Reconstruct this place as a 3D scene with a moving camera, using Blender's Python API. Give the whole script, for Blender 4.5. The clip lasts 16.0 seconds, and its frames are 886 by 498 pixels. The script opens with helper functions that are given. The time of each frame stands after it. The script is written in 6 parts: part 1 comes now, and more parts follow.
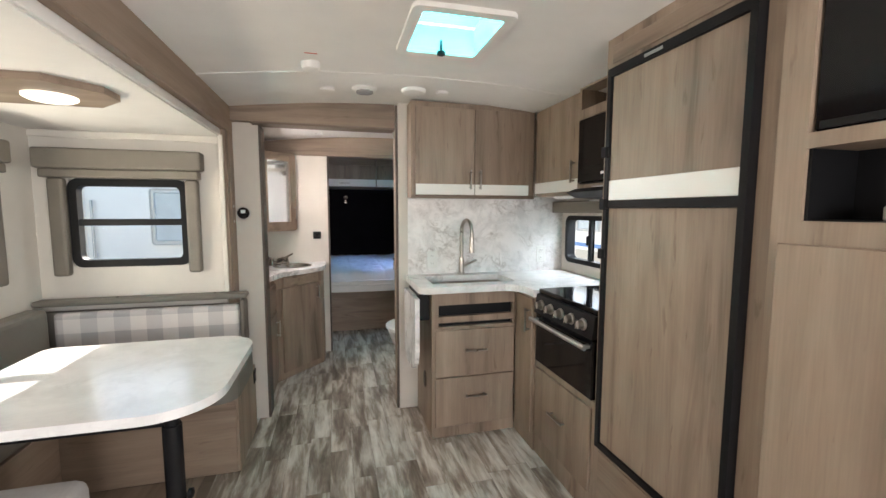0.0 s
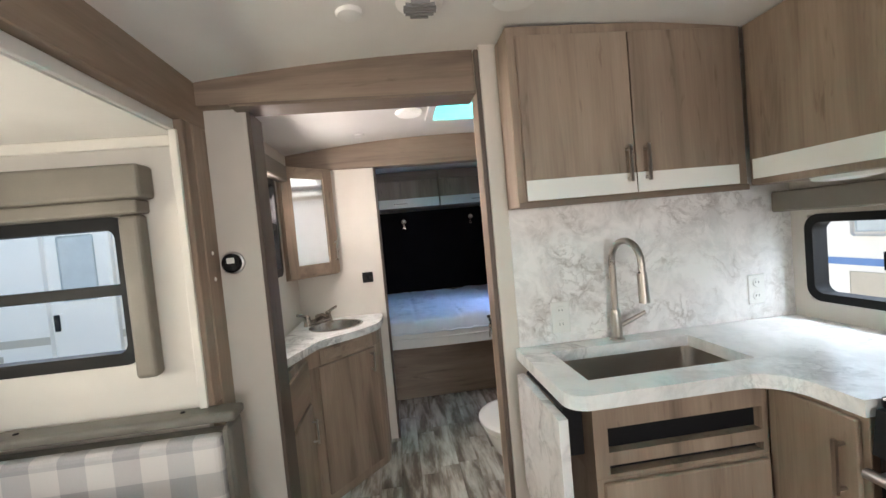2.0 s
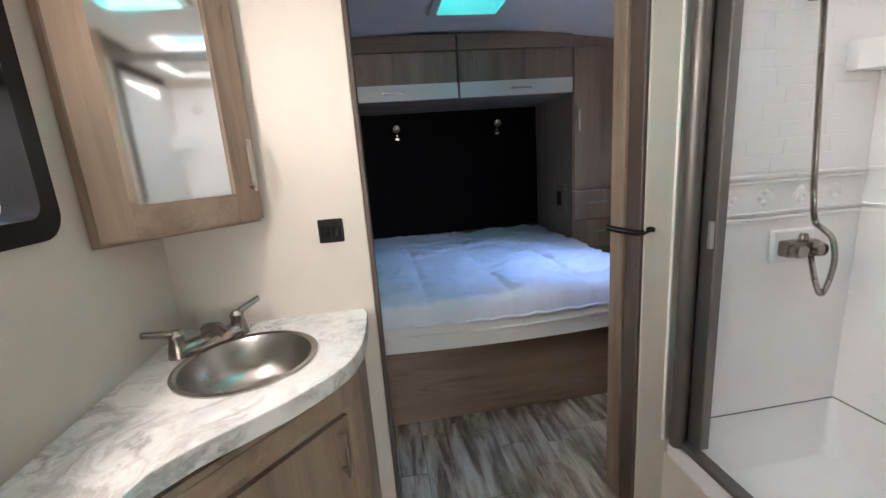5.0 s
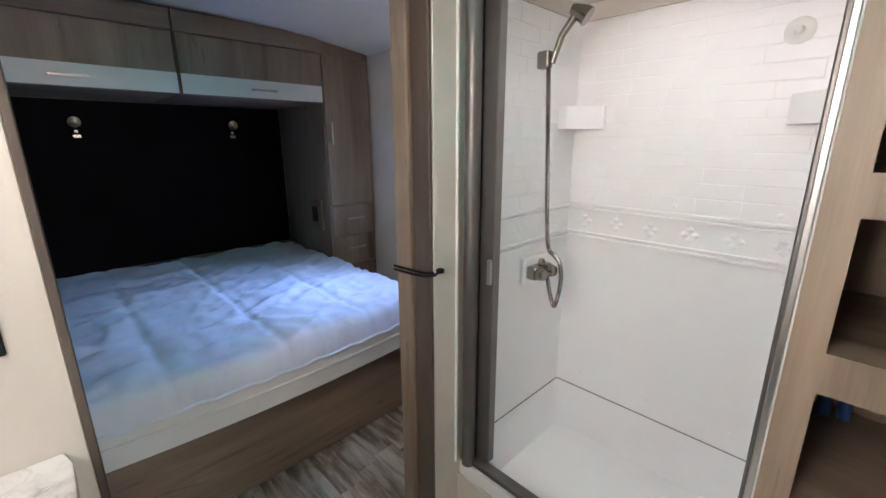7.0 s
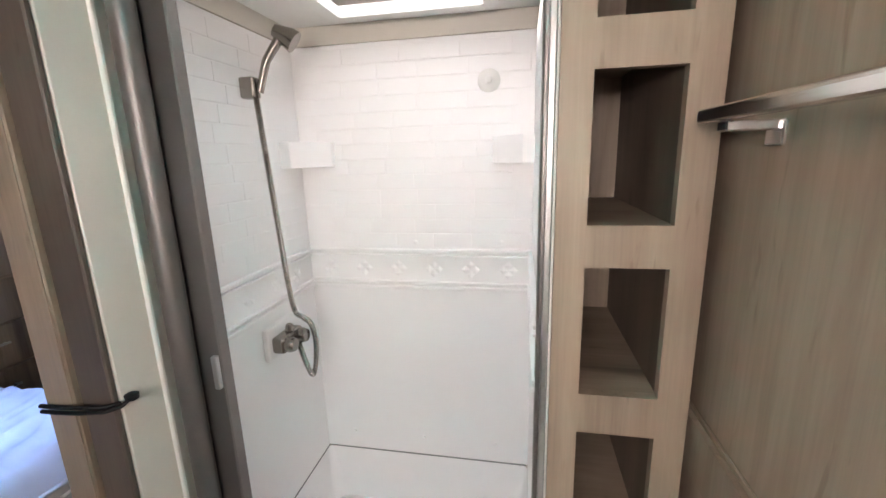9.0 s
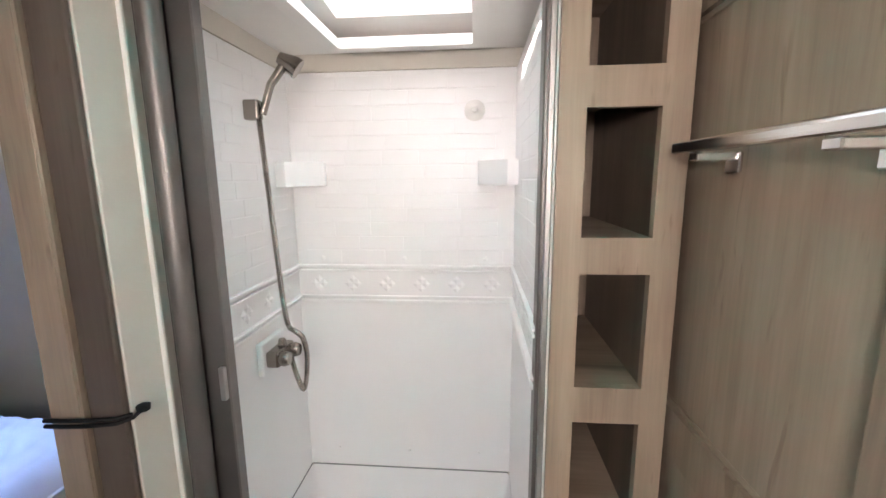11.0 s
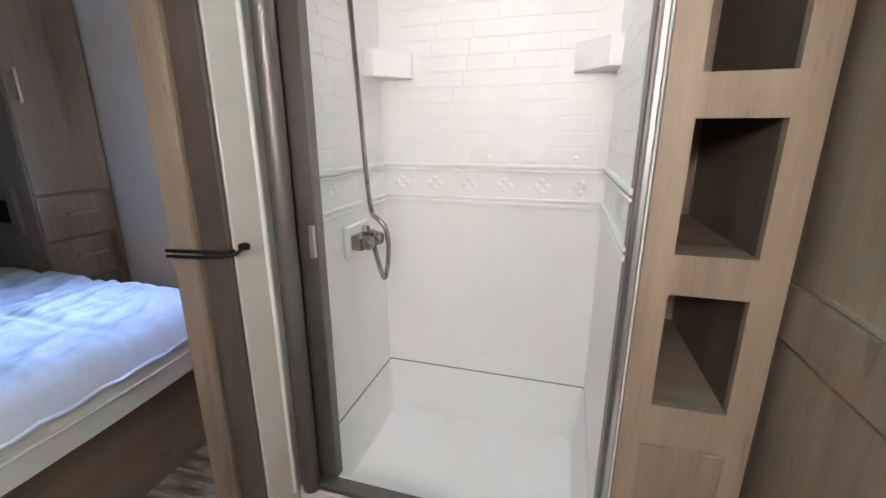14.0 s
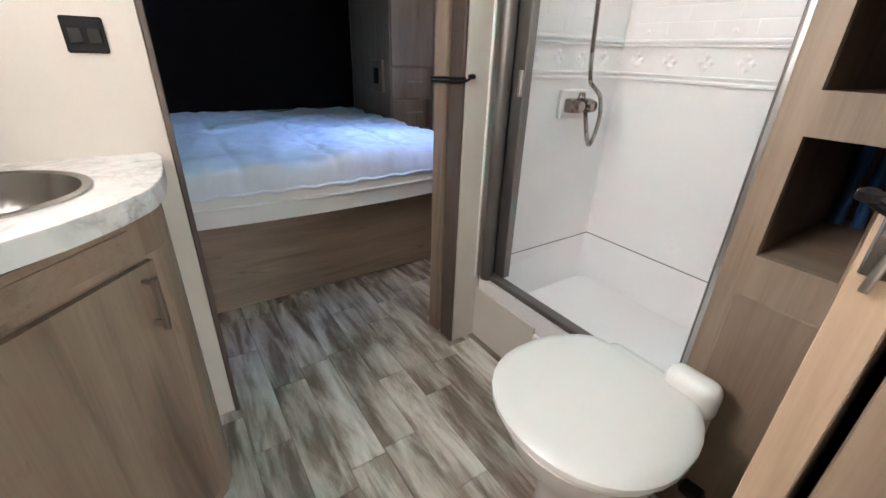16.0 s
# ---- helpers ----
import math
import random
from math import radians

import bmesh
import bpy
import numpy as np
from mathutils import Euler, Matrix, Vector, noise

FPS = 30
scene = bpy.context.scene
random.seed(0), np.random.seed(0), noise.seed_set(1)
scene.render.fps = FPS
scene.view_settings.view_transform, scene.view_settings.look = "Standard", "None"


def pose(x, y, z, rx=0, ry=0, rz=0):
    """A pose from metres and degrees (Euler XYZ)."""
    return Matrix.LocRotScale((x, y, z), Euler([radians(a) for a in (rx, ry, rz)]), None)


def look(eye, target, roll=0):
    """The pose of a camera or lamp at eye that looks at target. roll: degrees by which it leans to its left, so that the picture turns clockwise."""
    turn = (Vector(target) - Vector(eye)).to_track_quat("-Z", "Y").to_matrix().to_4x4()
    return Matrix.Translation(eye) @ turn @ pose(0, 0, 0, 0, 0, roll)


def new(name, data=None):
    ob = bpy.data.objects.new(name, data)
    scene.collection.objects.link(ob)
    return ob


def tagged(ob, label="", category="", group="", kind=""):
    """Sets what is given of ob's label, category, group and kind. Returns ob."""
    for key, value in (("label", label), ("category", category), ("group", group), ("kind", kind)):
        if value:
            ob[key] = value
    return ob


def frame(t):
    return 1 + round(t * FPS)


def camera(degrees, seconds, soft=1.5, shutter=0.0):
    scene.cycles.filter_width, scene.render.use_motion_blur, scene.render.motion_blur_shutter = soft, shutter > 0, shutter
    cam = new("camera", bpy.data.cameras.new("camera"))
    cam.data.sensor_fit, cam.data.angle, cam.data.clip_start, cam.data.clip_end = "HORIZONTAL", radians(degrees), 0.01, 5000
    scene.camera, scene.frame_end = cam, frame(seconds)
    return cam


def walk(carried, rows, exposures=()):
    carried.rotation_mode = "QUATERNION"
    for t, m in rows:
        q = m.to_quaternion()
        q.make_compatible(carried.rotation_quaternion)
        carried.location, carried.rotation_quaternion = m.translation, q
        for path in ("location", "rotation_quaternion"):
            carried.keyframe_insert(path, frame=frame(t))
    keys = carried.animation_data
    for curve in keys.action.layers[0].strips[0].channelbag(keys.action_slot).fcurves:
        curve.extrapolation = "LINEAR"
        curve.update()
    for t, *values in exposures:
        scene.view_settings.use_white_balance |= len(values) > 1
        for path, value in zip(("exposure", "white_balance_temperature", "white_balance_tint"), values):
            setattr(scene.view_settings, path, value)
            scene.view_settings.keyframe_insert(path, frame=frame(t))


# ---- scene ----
EXPOSURE = 1.65
cam = camera(94.2, 16.0)
PATH = [
    (0, (0.058, 0.044, 1.338), (0.559, 1.971, 1.151), 0.1),
    (0.5, (0.045, 0.313, 1.325), (0.366, 2.28, 1.16), -1.3),
    (1, (0.162, 0.638, 1.336), (0.337, 2.63, 1.315), -4.8),
    (1.5, (0.17, 0.928, 1.322), (0.403, 2.912, 1.225), -4.1),
    (2, (0.104, 1.249, 1.361), (0.32, 3.235, 1.279), -5.2),
    (2.5, (0.083, 1.565, 1.331), (0.006, 3.562, 1.255), -6.7),
    (3, (0.12, 1.843, 1.319), (0.019, 3.832, 1.136), -5.2),
    (5.3, (0.001, 2.912, 1.29), (0.381, 4.814, 0.8), -2.5),
    (5.5, (-0.029, 2.971, 1.298), (0.437, 4.843, 0.77), -1.1),
    (6, (-0.034, 3.023, 1.336), (0.676, 4.803, 0.764), -0.0),
    (6.5, (0.008, 3.033, 1.376), (0.994, 4.683, 0.82), -0.8),
    (7, (0.011, 3.066, 1.413), (1.36, 4.453, 0.906), -0.2),
    (7.5, (0.045, 3.067, 1.452), (1.682, 4.098, 0.947), 0.9),
    (8, (0.073, 3.087, 1.467), (1.855, 3.832, 0.948), 0.9),
    (8.5, (0.156, 3.14, 1.465), (2.008, 3.691, 0.948), -0.8),
    (9, (0.227, 3.17, 1.481), (2.143, 3.538, 1.039), -1.6),
    (9.2, (0.225, 3.177, 1.49), (2.16, 3.465, 1.073), -1.6),
    (11.3, (0.123, 3.268, 1.471), (2.087, 3.425, 1.123), -0.5),
    (11.5, (0.128, 3.273, 1.448), (2.08, 3.416, 1.039), -0.5),
    (12, (0.135, 3.29, 1.411), (2.054, 3.427, 0.862), 0.7),
    (12.5, (0.14, 3.295, 1.385), (2.024, 3.432, 0.729), 1.3),
    (13, (0.128, 3.307, 1.38), (1.99, 3.458, 0.665), 1.5),
    (13.5, (0.117, 3.321, 1.342), (1.985, 3.641, 0.703), -0.6),
    (14, (0.121, 3.265, 1.268), (1.973, 3.801, 0.736), 0.0),
    (14.5, (0.156, 3.134, 1.224), (1.821, 4.073, 0.635), 1.0),
    (15, (0.093, 3.007, 1.198), (1.572, 4.173, 0.523), 1.1),
    (15.5, (0.019, 2.863, 1.169), (1.314, 4.207, 0.45), 2.0),
    (16, (-0.026, 2.803, 1.096), (0.999, 4.293, 0.242), 2.1),
]
walk(cam, [(t, look(eye, target, roll)) for t, eye, target, roll in PATH], exposures=[(0.0, EXPOSURE - 0.14), (0.5, EXPOSURE - 0.3), (1.0, EXPOSURE - 0.32), (1.5, EXPOSURE - 0.2), (2.0, EXPOSURE - 0.2), (2.5, EXPOSURE - 0.05), (3.0, EXPOSURE - 0.15), (5.5, EXPOSURE), (6.5, EXPOSURE - 0.1), (8.5, EXPOSURE + 0.12), (14.0, EXPOSURE + 0.12), (15.0, EXPOSURE + 0.34), (16.0, EXPOSURE + 0.25)])

# ---- world, sun, large lights ----
SUN_FROM = Vector((0.12, 0.86, 0.48)).normalized()
world = bpy.data.worlds.new("sky")
scene.world = world
world.use_nodes = True
wn, wl = world.node_tree.nodes, world.node_tree.links
sky = wn.new("ShaderNodeTexSky")
sky.sky_type, sky.sun_disc = "NISHITA", False
sky.sun_elevation = math.asin(SUN_FROM.z)
sky.sun_rotation = math.atan2(SUN_FROM.x, SUN_FROM.y)
wn["Background"].inputs["Strength"].default_value = 0.15
wl.new(sky.outputs["Color"], wn["Background"].inputs["Color"])
sun = new("sun", bpy.data.lights.new("sun", "SUN"))
sun.data.energy, sun.data.angle, sun.data.color = 5.0, radians(0.5), (1.0, 0.95, 0.87)
sun.matrix_world = look(SUN_FROM * 20, (0, 0, 0))


def area(name, eye, target, sx, sy, watts, color=(1, 1, 1)):
    lamp = new(name, bpy.data.lights.new(name, "AREA"))
    lamp.data.shape, lamp.data.size, lamp.data.size_y = "RECTANGLE", sx, sy
    lamp.data.energy, lamp.data.color = watts, color
    lamp.matrix_world = look(eye, target)
    return lamp


# daylight in the roof openings, above their lids
area("roof_daylight", (0.50, 1.62, 2.30), (0.50, 1.62, 0), 0.34, 0.36, 9, (1, 0.72, 0.76))
area("roof_daylight", (0.50, 3.45, 2.30), (0.50, 3.45, 0), 0.30, 0.30, 8, (1, 0.46, 0.43))
area("roof_daylight", (0.56, 4.92, 2.30), (0.56, 4.92, 0), 0.30, 0.30, 0.9, (1, 0.50, 0.48))
area("shower_daylight", (1.25, 3.48, 2.30), (1.25, 3.48, 0), 0.44, 0.44, 2.0, (1, 0.90, 0.89))
# two fill lamps in added openings behind the walker, never in view
area("entry_fill", (1.60, -0.75, 1.05), (0, 0.3, 0.9), 0.60, 1.70, 22, (1, 0.97, 0.98))
area("rear_fill", (0.50, -1.72, 1.30), (0.5, 3, 1.1), 1.30, 0.60, 15, (1, 0.97, 0.98))
area("slide_window_daylight", (-1.56, 1.89, 1.10), (-0.7, 1.89, 1.75), 0.70, 0.24, 4.0, (1, 0.91, 0.74))
area("kitchen_window_daylight", (1.76, 2.365, 1.38), (1.0, 2.38, 0.85), 0.50, 0.16, 3.0, (0.85, 0.92, 1))
area("bath_window_daylight", (-0.606, 3.38, 1.60), (0.6, 3.25, 1.0), 0.48, 0.24, 3.8, (1, 0.87, 0.82))
bed_sky = area("bed_daylight", (1.655, 4.575, 1.28), (0.5, 5.0, 0.5), 0.50, 0.40, 1.15, (0.31, 0.46, 1))
bed_sky.data.spread = radians(62)

# ---- materials ----


def nodes_of(name):
    m = bpy.data.materials.new(name)
    m.use_nodes = True
    return m, m.node_tree.nodes, m.node_tree.links, m.node_tree.nodes["Principled BSDF"]


def noise_at(n, l, vec, scale, detail=4, rough=0.55, dist=0.0):
    t = n.new("ShaderNodeTexNoise")
    t.inputs["Scale"].default_value, t.inputs["Detail"].default_value = scale, detail
    t.inputs["Roughness"].default_value, t.inputs["Distortion"].default_value = rough, dist
    l.new(vec, t.inputs["Vector"])
    return t.outputs["Fac"]


def stretched(n, l, sx, sy, sz, coord="Object"):
    c = n.new("ShaderNodeTexCoord")
    m = n.new("ShaderNodeMapping")
    m.inputs["Scale"].default_value = (sx, sy, sz)
    l.new(c.outputs[coord], m.inputs["Vector"])
    return m.outputs["Vector"]


def ramp(n, l, fac, stops):
    r = n.new("ShaderNodeValToRGB")
    e = r.color_ramp.elements
    while len(e) < len(stops):
        e.new(0.5)
    for el, (p, c) in zip(e, stops):
        el.position, el.color = p, (*c, 1)
    l.new(fac, r.inputs["Fac"])
    return r.outputs["Color"]


def mixed(n, l, fac, a, b, mode="MIX"):
    x = n.new("ShaderNodeMix")
    x.data_type, x.blend_type = "RGBA", mode
    for sock, v in ((x.inputs[0], fac), (x.inputs[6], a), (x.inputs[7], b)):
        if isinstance(v, (int, float)):
            sock.default_value = v
        elif isinstance(v, tuple):
            sock.default_value = (*v, 1)
        else:
            l.new(v, sock)
    return x.outputs[2]


def bumped(n, l, p, height, strength, dist=0.002):
    b = n.new("ShaderNodeBump")
    b.inputs["Strength"].default_value, b.inputs["Distance"].default_value = strength, dist
    l.new(height, b.inputs["Height"])
    l.new(b.outputs["Normal"], p.inputs["Normal"])


def plain(name, color, rough=0.5, metal=0.0, vary=0.08, fine=180.0, coarse=5.0, bump=0.15, coat=0.0):
    m, n, l, p = nodes_of(name)
    v = stretched(n, l, 1, 1, 1)
    big, small = noise_at(n, l, v, coarse), noise_at(n, l, v, fine, 2)
    dark = tuple(c * (1 - vary) for c in color)
    light = tuple(min(1, c * (1 + vary * 0.6)) for c in color)
    c1 = ramp(n, l, big, [(0.3, dark), (0.7, light)])
    l.new(mixed(n, l, 0.12 * min(1, vary * 6), c1, small, "OVERLAY"), p.inputs["Base Color"])
    r = n.new("ShaderNodeMapRange")
    r.inputs["To Min"].default_value, r.inputs["To Max"].default_value = max(0.02, rough - 0.06), min(1, rough + 0.08)
    l.new(big, r.inputs["Value"])
    l.new(r.outputs["Result"], p.inputs["Roughness"])
    p.inputs["Metallic"].default_value = metal
    p.inputs["Coat Weight"].default_value = coat
    if bump:
        bumped(n, l, p, small, bump, 0.001)
    return m


def wood(name, axis, dark, light, rough=0.5):
    m, n, l, p = nodes_of(name)
    k = [15.0, 15.0, 15.0]
    k["xyz".index(axis)] = 1.3
    fine = [150.0, 150.0, 150.0]
    fine["xyz".index(axis)] = 4.0
    info = n.new("ShaderNodeObjectInfo")
    add = n.new("ShaderNodeVectorMath")
    add.operation = "ADD"
    c = n.new("ShaderNodeTexCoord")
    sc = n.new("ShaderNodeVectorMath")
    sc.operation = "SCALE"
    sc.inputs[3].default_value = 7.0
    l.new(info.outputs["Random"], sc.inputs[0])
    l.new(c.outputs["Object"], add.inputs[0])
    l.new(sc.outputs[0], add.inputs[1])

    def mapped(s):
        mp = n.new("ShaderNodeMapping")
        mp.inputs["Scale"].default_value = s
        l.new(add.outputs[0], mp.inputs["Vector"])
        return mp.outputs["Vector"]
    g = noise_at(n, l, mapped(k), 0.55, 5, 0.6, 0.5)
    f = noise_at(n, l, mapped(fine), 1.0, 3, 0.6)
    patch = [3.0, 3.0, 3.0]
    patch["xyz".index(axis)] = 0.9
    w = noise_at(n, l, mapped(patch), 1.2, 2)
    c1 = ramp(n, l, g, [(0.28, dark), (0.43, tuple(0.35 * a + 0.65 * b for a, b in zip(dark, light))), (0.66, light)])
    c2 = mixed(n, l, 0.16, c1, f, "OVERLAY")
    c3 = mixed(n, l, 0.5, c2, w, "SOFT_LIGHT")
    fleck = [34.0, 34.0, 34.0]
    fleck["xyz".index(axis)] = 6.0
    spot = ramp(n, l, noise_at(n, l, mapped(fleck), 1.0, 3, 0.55, 0.4), [(0.64, (1, 1, 1)), (0.74, (0.62, 0.58, 0.55))])
    figure = [6.5, 6.5, 6.5]
    figure["xyz".index(axis)] = 1.1
    broad = ramp(n, l, noise_at(n, l, mapped(figure), 1.0, 4, 0.6, 1.2), [(0.34, (0.78, 0.76, 0.74)), (0.60, (1, 1, 1))])
    c4 = mixed(n, l, 0.75, c3, broad, "MULTIPLY")
    l.new(mixed(n, l, 0.7, c4, spot, "MULTIPLY"), p.inputs["Base Color"])
    p.inputs["Roughness"].default_value = rough
    bumped(n, l, p, f, 0.12, 0.001)
    return m


def marble(name, base, vein, rough=0.25, scale=2.1, amount=1.0, cloudy=0.8, drifts=(0.46, 0.64)):
    """White laminate with broken veins of two sizes, gathered in drifts, over soft grey clouds."""
    m, n, l, p = nodes_of(name)
    v = stretched(n, l, 1, 1, 1)
    warp = n.new("ShaderNodeTexNoise")
    warp.inputs["Scale"].default_value, warp.inputs["Detail"].default_value = scale * 1.4, 5
    l.new(v, warp.inputs["Vector"])
    bend = n.new("ShaderNodeVectorMath")
    bend.operation = "MULTIPLY_ADD"
    l.new(warp.outputs["Color"], bend.inputs[0])
    bend.inputs[1].default_value = (0.30, 0.30, 0.30)
    l.new(v, bend.inputs[2])

    def ridge(size, width):
        r = noise_at(n, l, bend.outputs[0], size, 6, 0.58, 0.3)
        s = n.new("ShaderNodeMath")
        s.operation = "SUBTRACT"
        l.new(r, s.inputs[0])
        s.inputs[1].default_value = 0.5
        ab = n.new("ShaderNodeMath")
        ab.operation = "ABSOLUTE"
        l.new(s.outputs[0], ab.inputs[0])
        return ramp(n, l, ab.outputs[0], [(0.0, (1, 1, 1)), (width * 0.35, (0.45, 0.45, 0.45)), (width, (0, 0, 0))])
    drift = ramp(n, l, noise_at(n, l, v, scale * 1.1, 4, 0.6, 0.8), [(drifts[0], (0, 0, 0)), (drifts[1], (1, 1, 1))])
    big = mixed(n, l, 1.0, ridge(scale * 1.5, 0.048), drift, "MULTIPLY")
    small = mixed(n, l, 1.0, ridge(scale * 4.2, 0.050), drift, "MULTIPLY")
    cloud = ramp(n, l, noise_at(n, l, bend.outputs[0], scale * 2.6, 6, 0.65, 0.4), [(0.36, tuple(x * cloudy for x in base)), (0.56, base)])
    col = mixed(n, l, big, cloud, tuple(x * amount + y * (1 - amount) for x, y in zip(vein, base)))
    half = amount * 0.6
    col = mixed(n, l, small, col, tuple(x * half + y * (1 - half) for x, y in zip(vein, base)))
    l.new(col, p.inputs["Base Color"])
    p.inputs["Roughness"].default_value = rough
    return m


def plank_material():
    m, n, l, p = nodes_of("vinyl_plank")
    info = n.new("ShaderNodeObjectInfo")
    c = n.new("ShaderNodeTexCoord")
    sc = n.new("ShaderNodeVectorMath")
    sc.operation = "SCALE"
    sc.inputs[3].default_value = 23.0
    l.new(info.outputs["Random"], sc.inputs[0])
    add = n.new("ShaderNodeVectorMath")
    add.operation = "ADD"
    l.new(c.outputs["Object"], add.inputs[0])
    l.new(sc.outputs[0], add.inputs[1])

    def mapped(s):
        mp = n.new("ShaderNodeMapping")
        mp.inputs["Scale"].default_value = s
        l.new(add.outputs[0], mp.inputs["Vector"])
        return mp.outputs["Vector"]
    wash = noise_at(n, l, mapped((17, 3.0, 1)), 1.0, 5, 0.60, 0.3)
    fine = noise_at(n, l, mapped((110, 5, 1)), 1.0, 3, 0.6)
    col = ramp(n, l, wash, [(0.30, (0.135, 0.102, 0.078)), (0.45, (0.30, 0.250, 0.205)), (0.54, (0.50, 0.455, 0.405)), (0.68, (0.70, 0.665, 0.615))])
    col = mixed(n, l, 0.28, col, fine, "OVERLAY")
    tone = ramp(n, l, info.outputs["Random"], [(0.0, (0.26, 0.25, 0.24)), (1.0, (0.74, 0.73, 0.72))])
    col = mixed(n, l, 0.9, col, tone, "SOFT_LIGHT")
    l.new(col, p.inputs["Base Color"])
    p.inputs["Roughness"].default_value = 0.42
    bumped(n, l, p, fine, 0.15, 0.001)
    return m


def plaid_material():
    m, n, l, p = nodes_of("plaid_fabric")
    c = n.new("ShaderNodeTexCoord")
    sep = n.new("ShaderNodeSeparateXYZ")
    l.new(c.outputs["Object"], sep.inputs[0])

    def stripe(out, size, shift):
        a = n.new("ShaderNodeMath")
        a.operation = "MULTIPLY_ADD"
        l.new(out, a.inputs[0])
        a.inputs[1].default_value, a.inputs[2].default_value = 0.5 / size, shift
        fr = n.new("ShaderNodeMath")
        fr.operation = "FRACT"
        l.new(a.outputs[0], fr.inputs[0])
        g = n.new("ShaderNodeMath")
        g.operation = "GREATER_THAN"
        l.new(fr.outputs[0], g.inputs[0])
        g.inputs[1].default_value = 0.5
        return g.outputs[0]
    s = n.new("ShaderNodeMath")
    s.operation = "ADD"
    l.new(stripe(sep.outputs["X"], 0.075, 0.1), s.inputs[0])
    l.new(stripe(sep.outputs["Z"], 0.075, 0.35), s.inputs[1])
    h = n.new("ShaderNodeMath")
    h.operation = "MULTIPLY"
    h.inputs[1].default_value = 0.5
    l.new(s.outputs[0], h.inputs[0])
    col = ramp(n, l, h.outputs[0], [(0.0, (0.72, 0.69, 0.66)), (0.5, (0.57, 0.55, 0.54)), (1.0, (0.41, 0.40, 0.41))])
    weave = noise_at(n, l, stretched(n, l, 1, 1, 1), 420, 2)
    l.new(mixed(n, l, 0.2, col, weave, "OVERLAY"), p.inputs["Base Color"])
    p.inputs["Roughness"].default_value = 0.9
    bumped(n, l, p, weave, 0.4, 0.001)
    return m


def glass(name, color=(1, 1, 1), rough=0.0, ior=1.05):
    m, n, l, p = nodes_of(name)
    p.inputs["Base Color"].default_value = (*color, 1)
    p.inputs["Transmission Weight"].default_value = 1
    p.inputs["Roughness"].default_value, p.inputs["IOR"].default_value = rough, ior
    return m


def lid_material():
    m, n, l, p = nodes_of("roof_lid_acrylic")
    t = n.new("ShaderNodeBsdfTranslucent")
    t.inputs["Color"].default_value = (0.17, 0.78, 0.80, 1)
    x = n.new("ShaderNodeMixShader")
    x.inputs[0].default_value = 0.15
    p.inputs["Base Color"].default_value = (0.4, 0.75, 0.78, 1)
    l.new(t.outputs[0], x.inputs[1])
    l.new(p.outputs[0], x.inputs[2])
    l.new(x.outputs[0], n["Material Output"].inputs["Surface"])
    return m


def white_lid():
    m = lid_material()
    m.name = "shower_dome_acrylic"
    for nd in m.node_tree.nodes:
        if nd.type == "BSDF_TRANSLUCENT":
            nd.inputs["Color"].default_value = (0.86, 0.88, 0.88, 1)
    return m


def glow(name, color, strength):
    m, n, l, p = nodes_of(name)
    p.inputs["Base Color"].default_value = (0.85, 0.85, 0.83, 1)
    p.inputs["Emission Color"].default_value = (*color, 1)
    p.inputs["Emission Strength"].default_value = strength
    return m


WOOD = wood("taupe_oak_upright", "z", (0.138, 0.096, 0.070), (0.345, 0.263, 0.196))
WOODX = wood("taupe_oak_cross", "x", (0.138, 0.096, 0.070), (0.345, 0.263, 0.196))
WOODY = wood("taupe_oak_long", "y", (0.138, 0.096, 0.070), (0.345, 0.263, 0.196))
DARKWOOD = wood("dark_jamb_wood", "z", (0.062, 0.046, 0.037), (0.115, 0.088, 0.070))
PALEWOOD = wood("pale_oak_edge", "z", (0.44, 0.32, 0.22), (0.60, 0.46, 0.34))
DARKX = wood("dark_trim_wood", "x", (0.14, 0.10, 0.075), (0.21, 0.16, 0.12))
# darker copy of the upright oak, with the shade inside recesses in its colour
SHADOWWOOD = wood("shaded_oak_upright", "z", (0.085, 0.060, 0.045), (0.155, 0.115, 0.087))
PLANK = plank_material()
MARBLE = marble("marble_laminate", (0.84, 0.83, 0.815), (0.33, 0.325, 0.32), 0.25, 2.6, 1.0, 0.84, (0.38, 0.58))
COUNTER = marble("marble_counter", (0.84, 0.83, 0.815), (0.38, 0.375, 0.37), 0.25, 2.6, 0.7, 0.86, (0.42, 0.62))
TABLETOP = marble("pale_marble_table", (0.82, 0.815, 0.805), (0.45, 0.45, 0.45), 0.16, 2.2, 0.5, 0.88)
SPLASH = marble("marble_splash", (0.87, 0.85, 0.835), (0.34, 0.30, 0.275), 0.35, 3.2, 0.9, 0.80)
WALLPAPER = plain("cream_wallboard", (0.62, 0.575, 0.515), 0.65, vary=0.05, fine=240, bump=0.2)
CEIL = plain("white_ceiling_board", (0.78, 0.765, 0.735), 0.7, vary=0.04, fine=150, bump=0.2)
SLIDEWALL = plain("pale_slide_wallboard", (0.70, 0.67, 0.61), 0.65, vary=0.05, fine=240, bump=0.2)
WHITE = plain("gloss_white_laminate", (0.80, 0.78, 0.74), 0.3, vary=0.03, bump=0.03)
ABS = plain("white_shower_plastic", (0.87, 0.855, 0.86), 0.38, vary=0.015, fine=120, bump=0.03)
PORCELAIN = plain("white_porcelain", (0.84, 0.83, 0.81), 0.22, vary=0.02, bump=0.0, coat=0.2)
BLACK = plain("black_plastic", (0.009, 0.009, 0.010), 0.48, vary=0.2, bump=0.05)
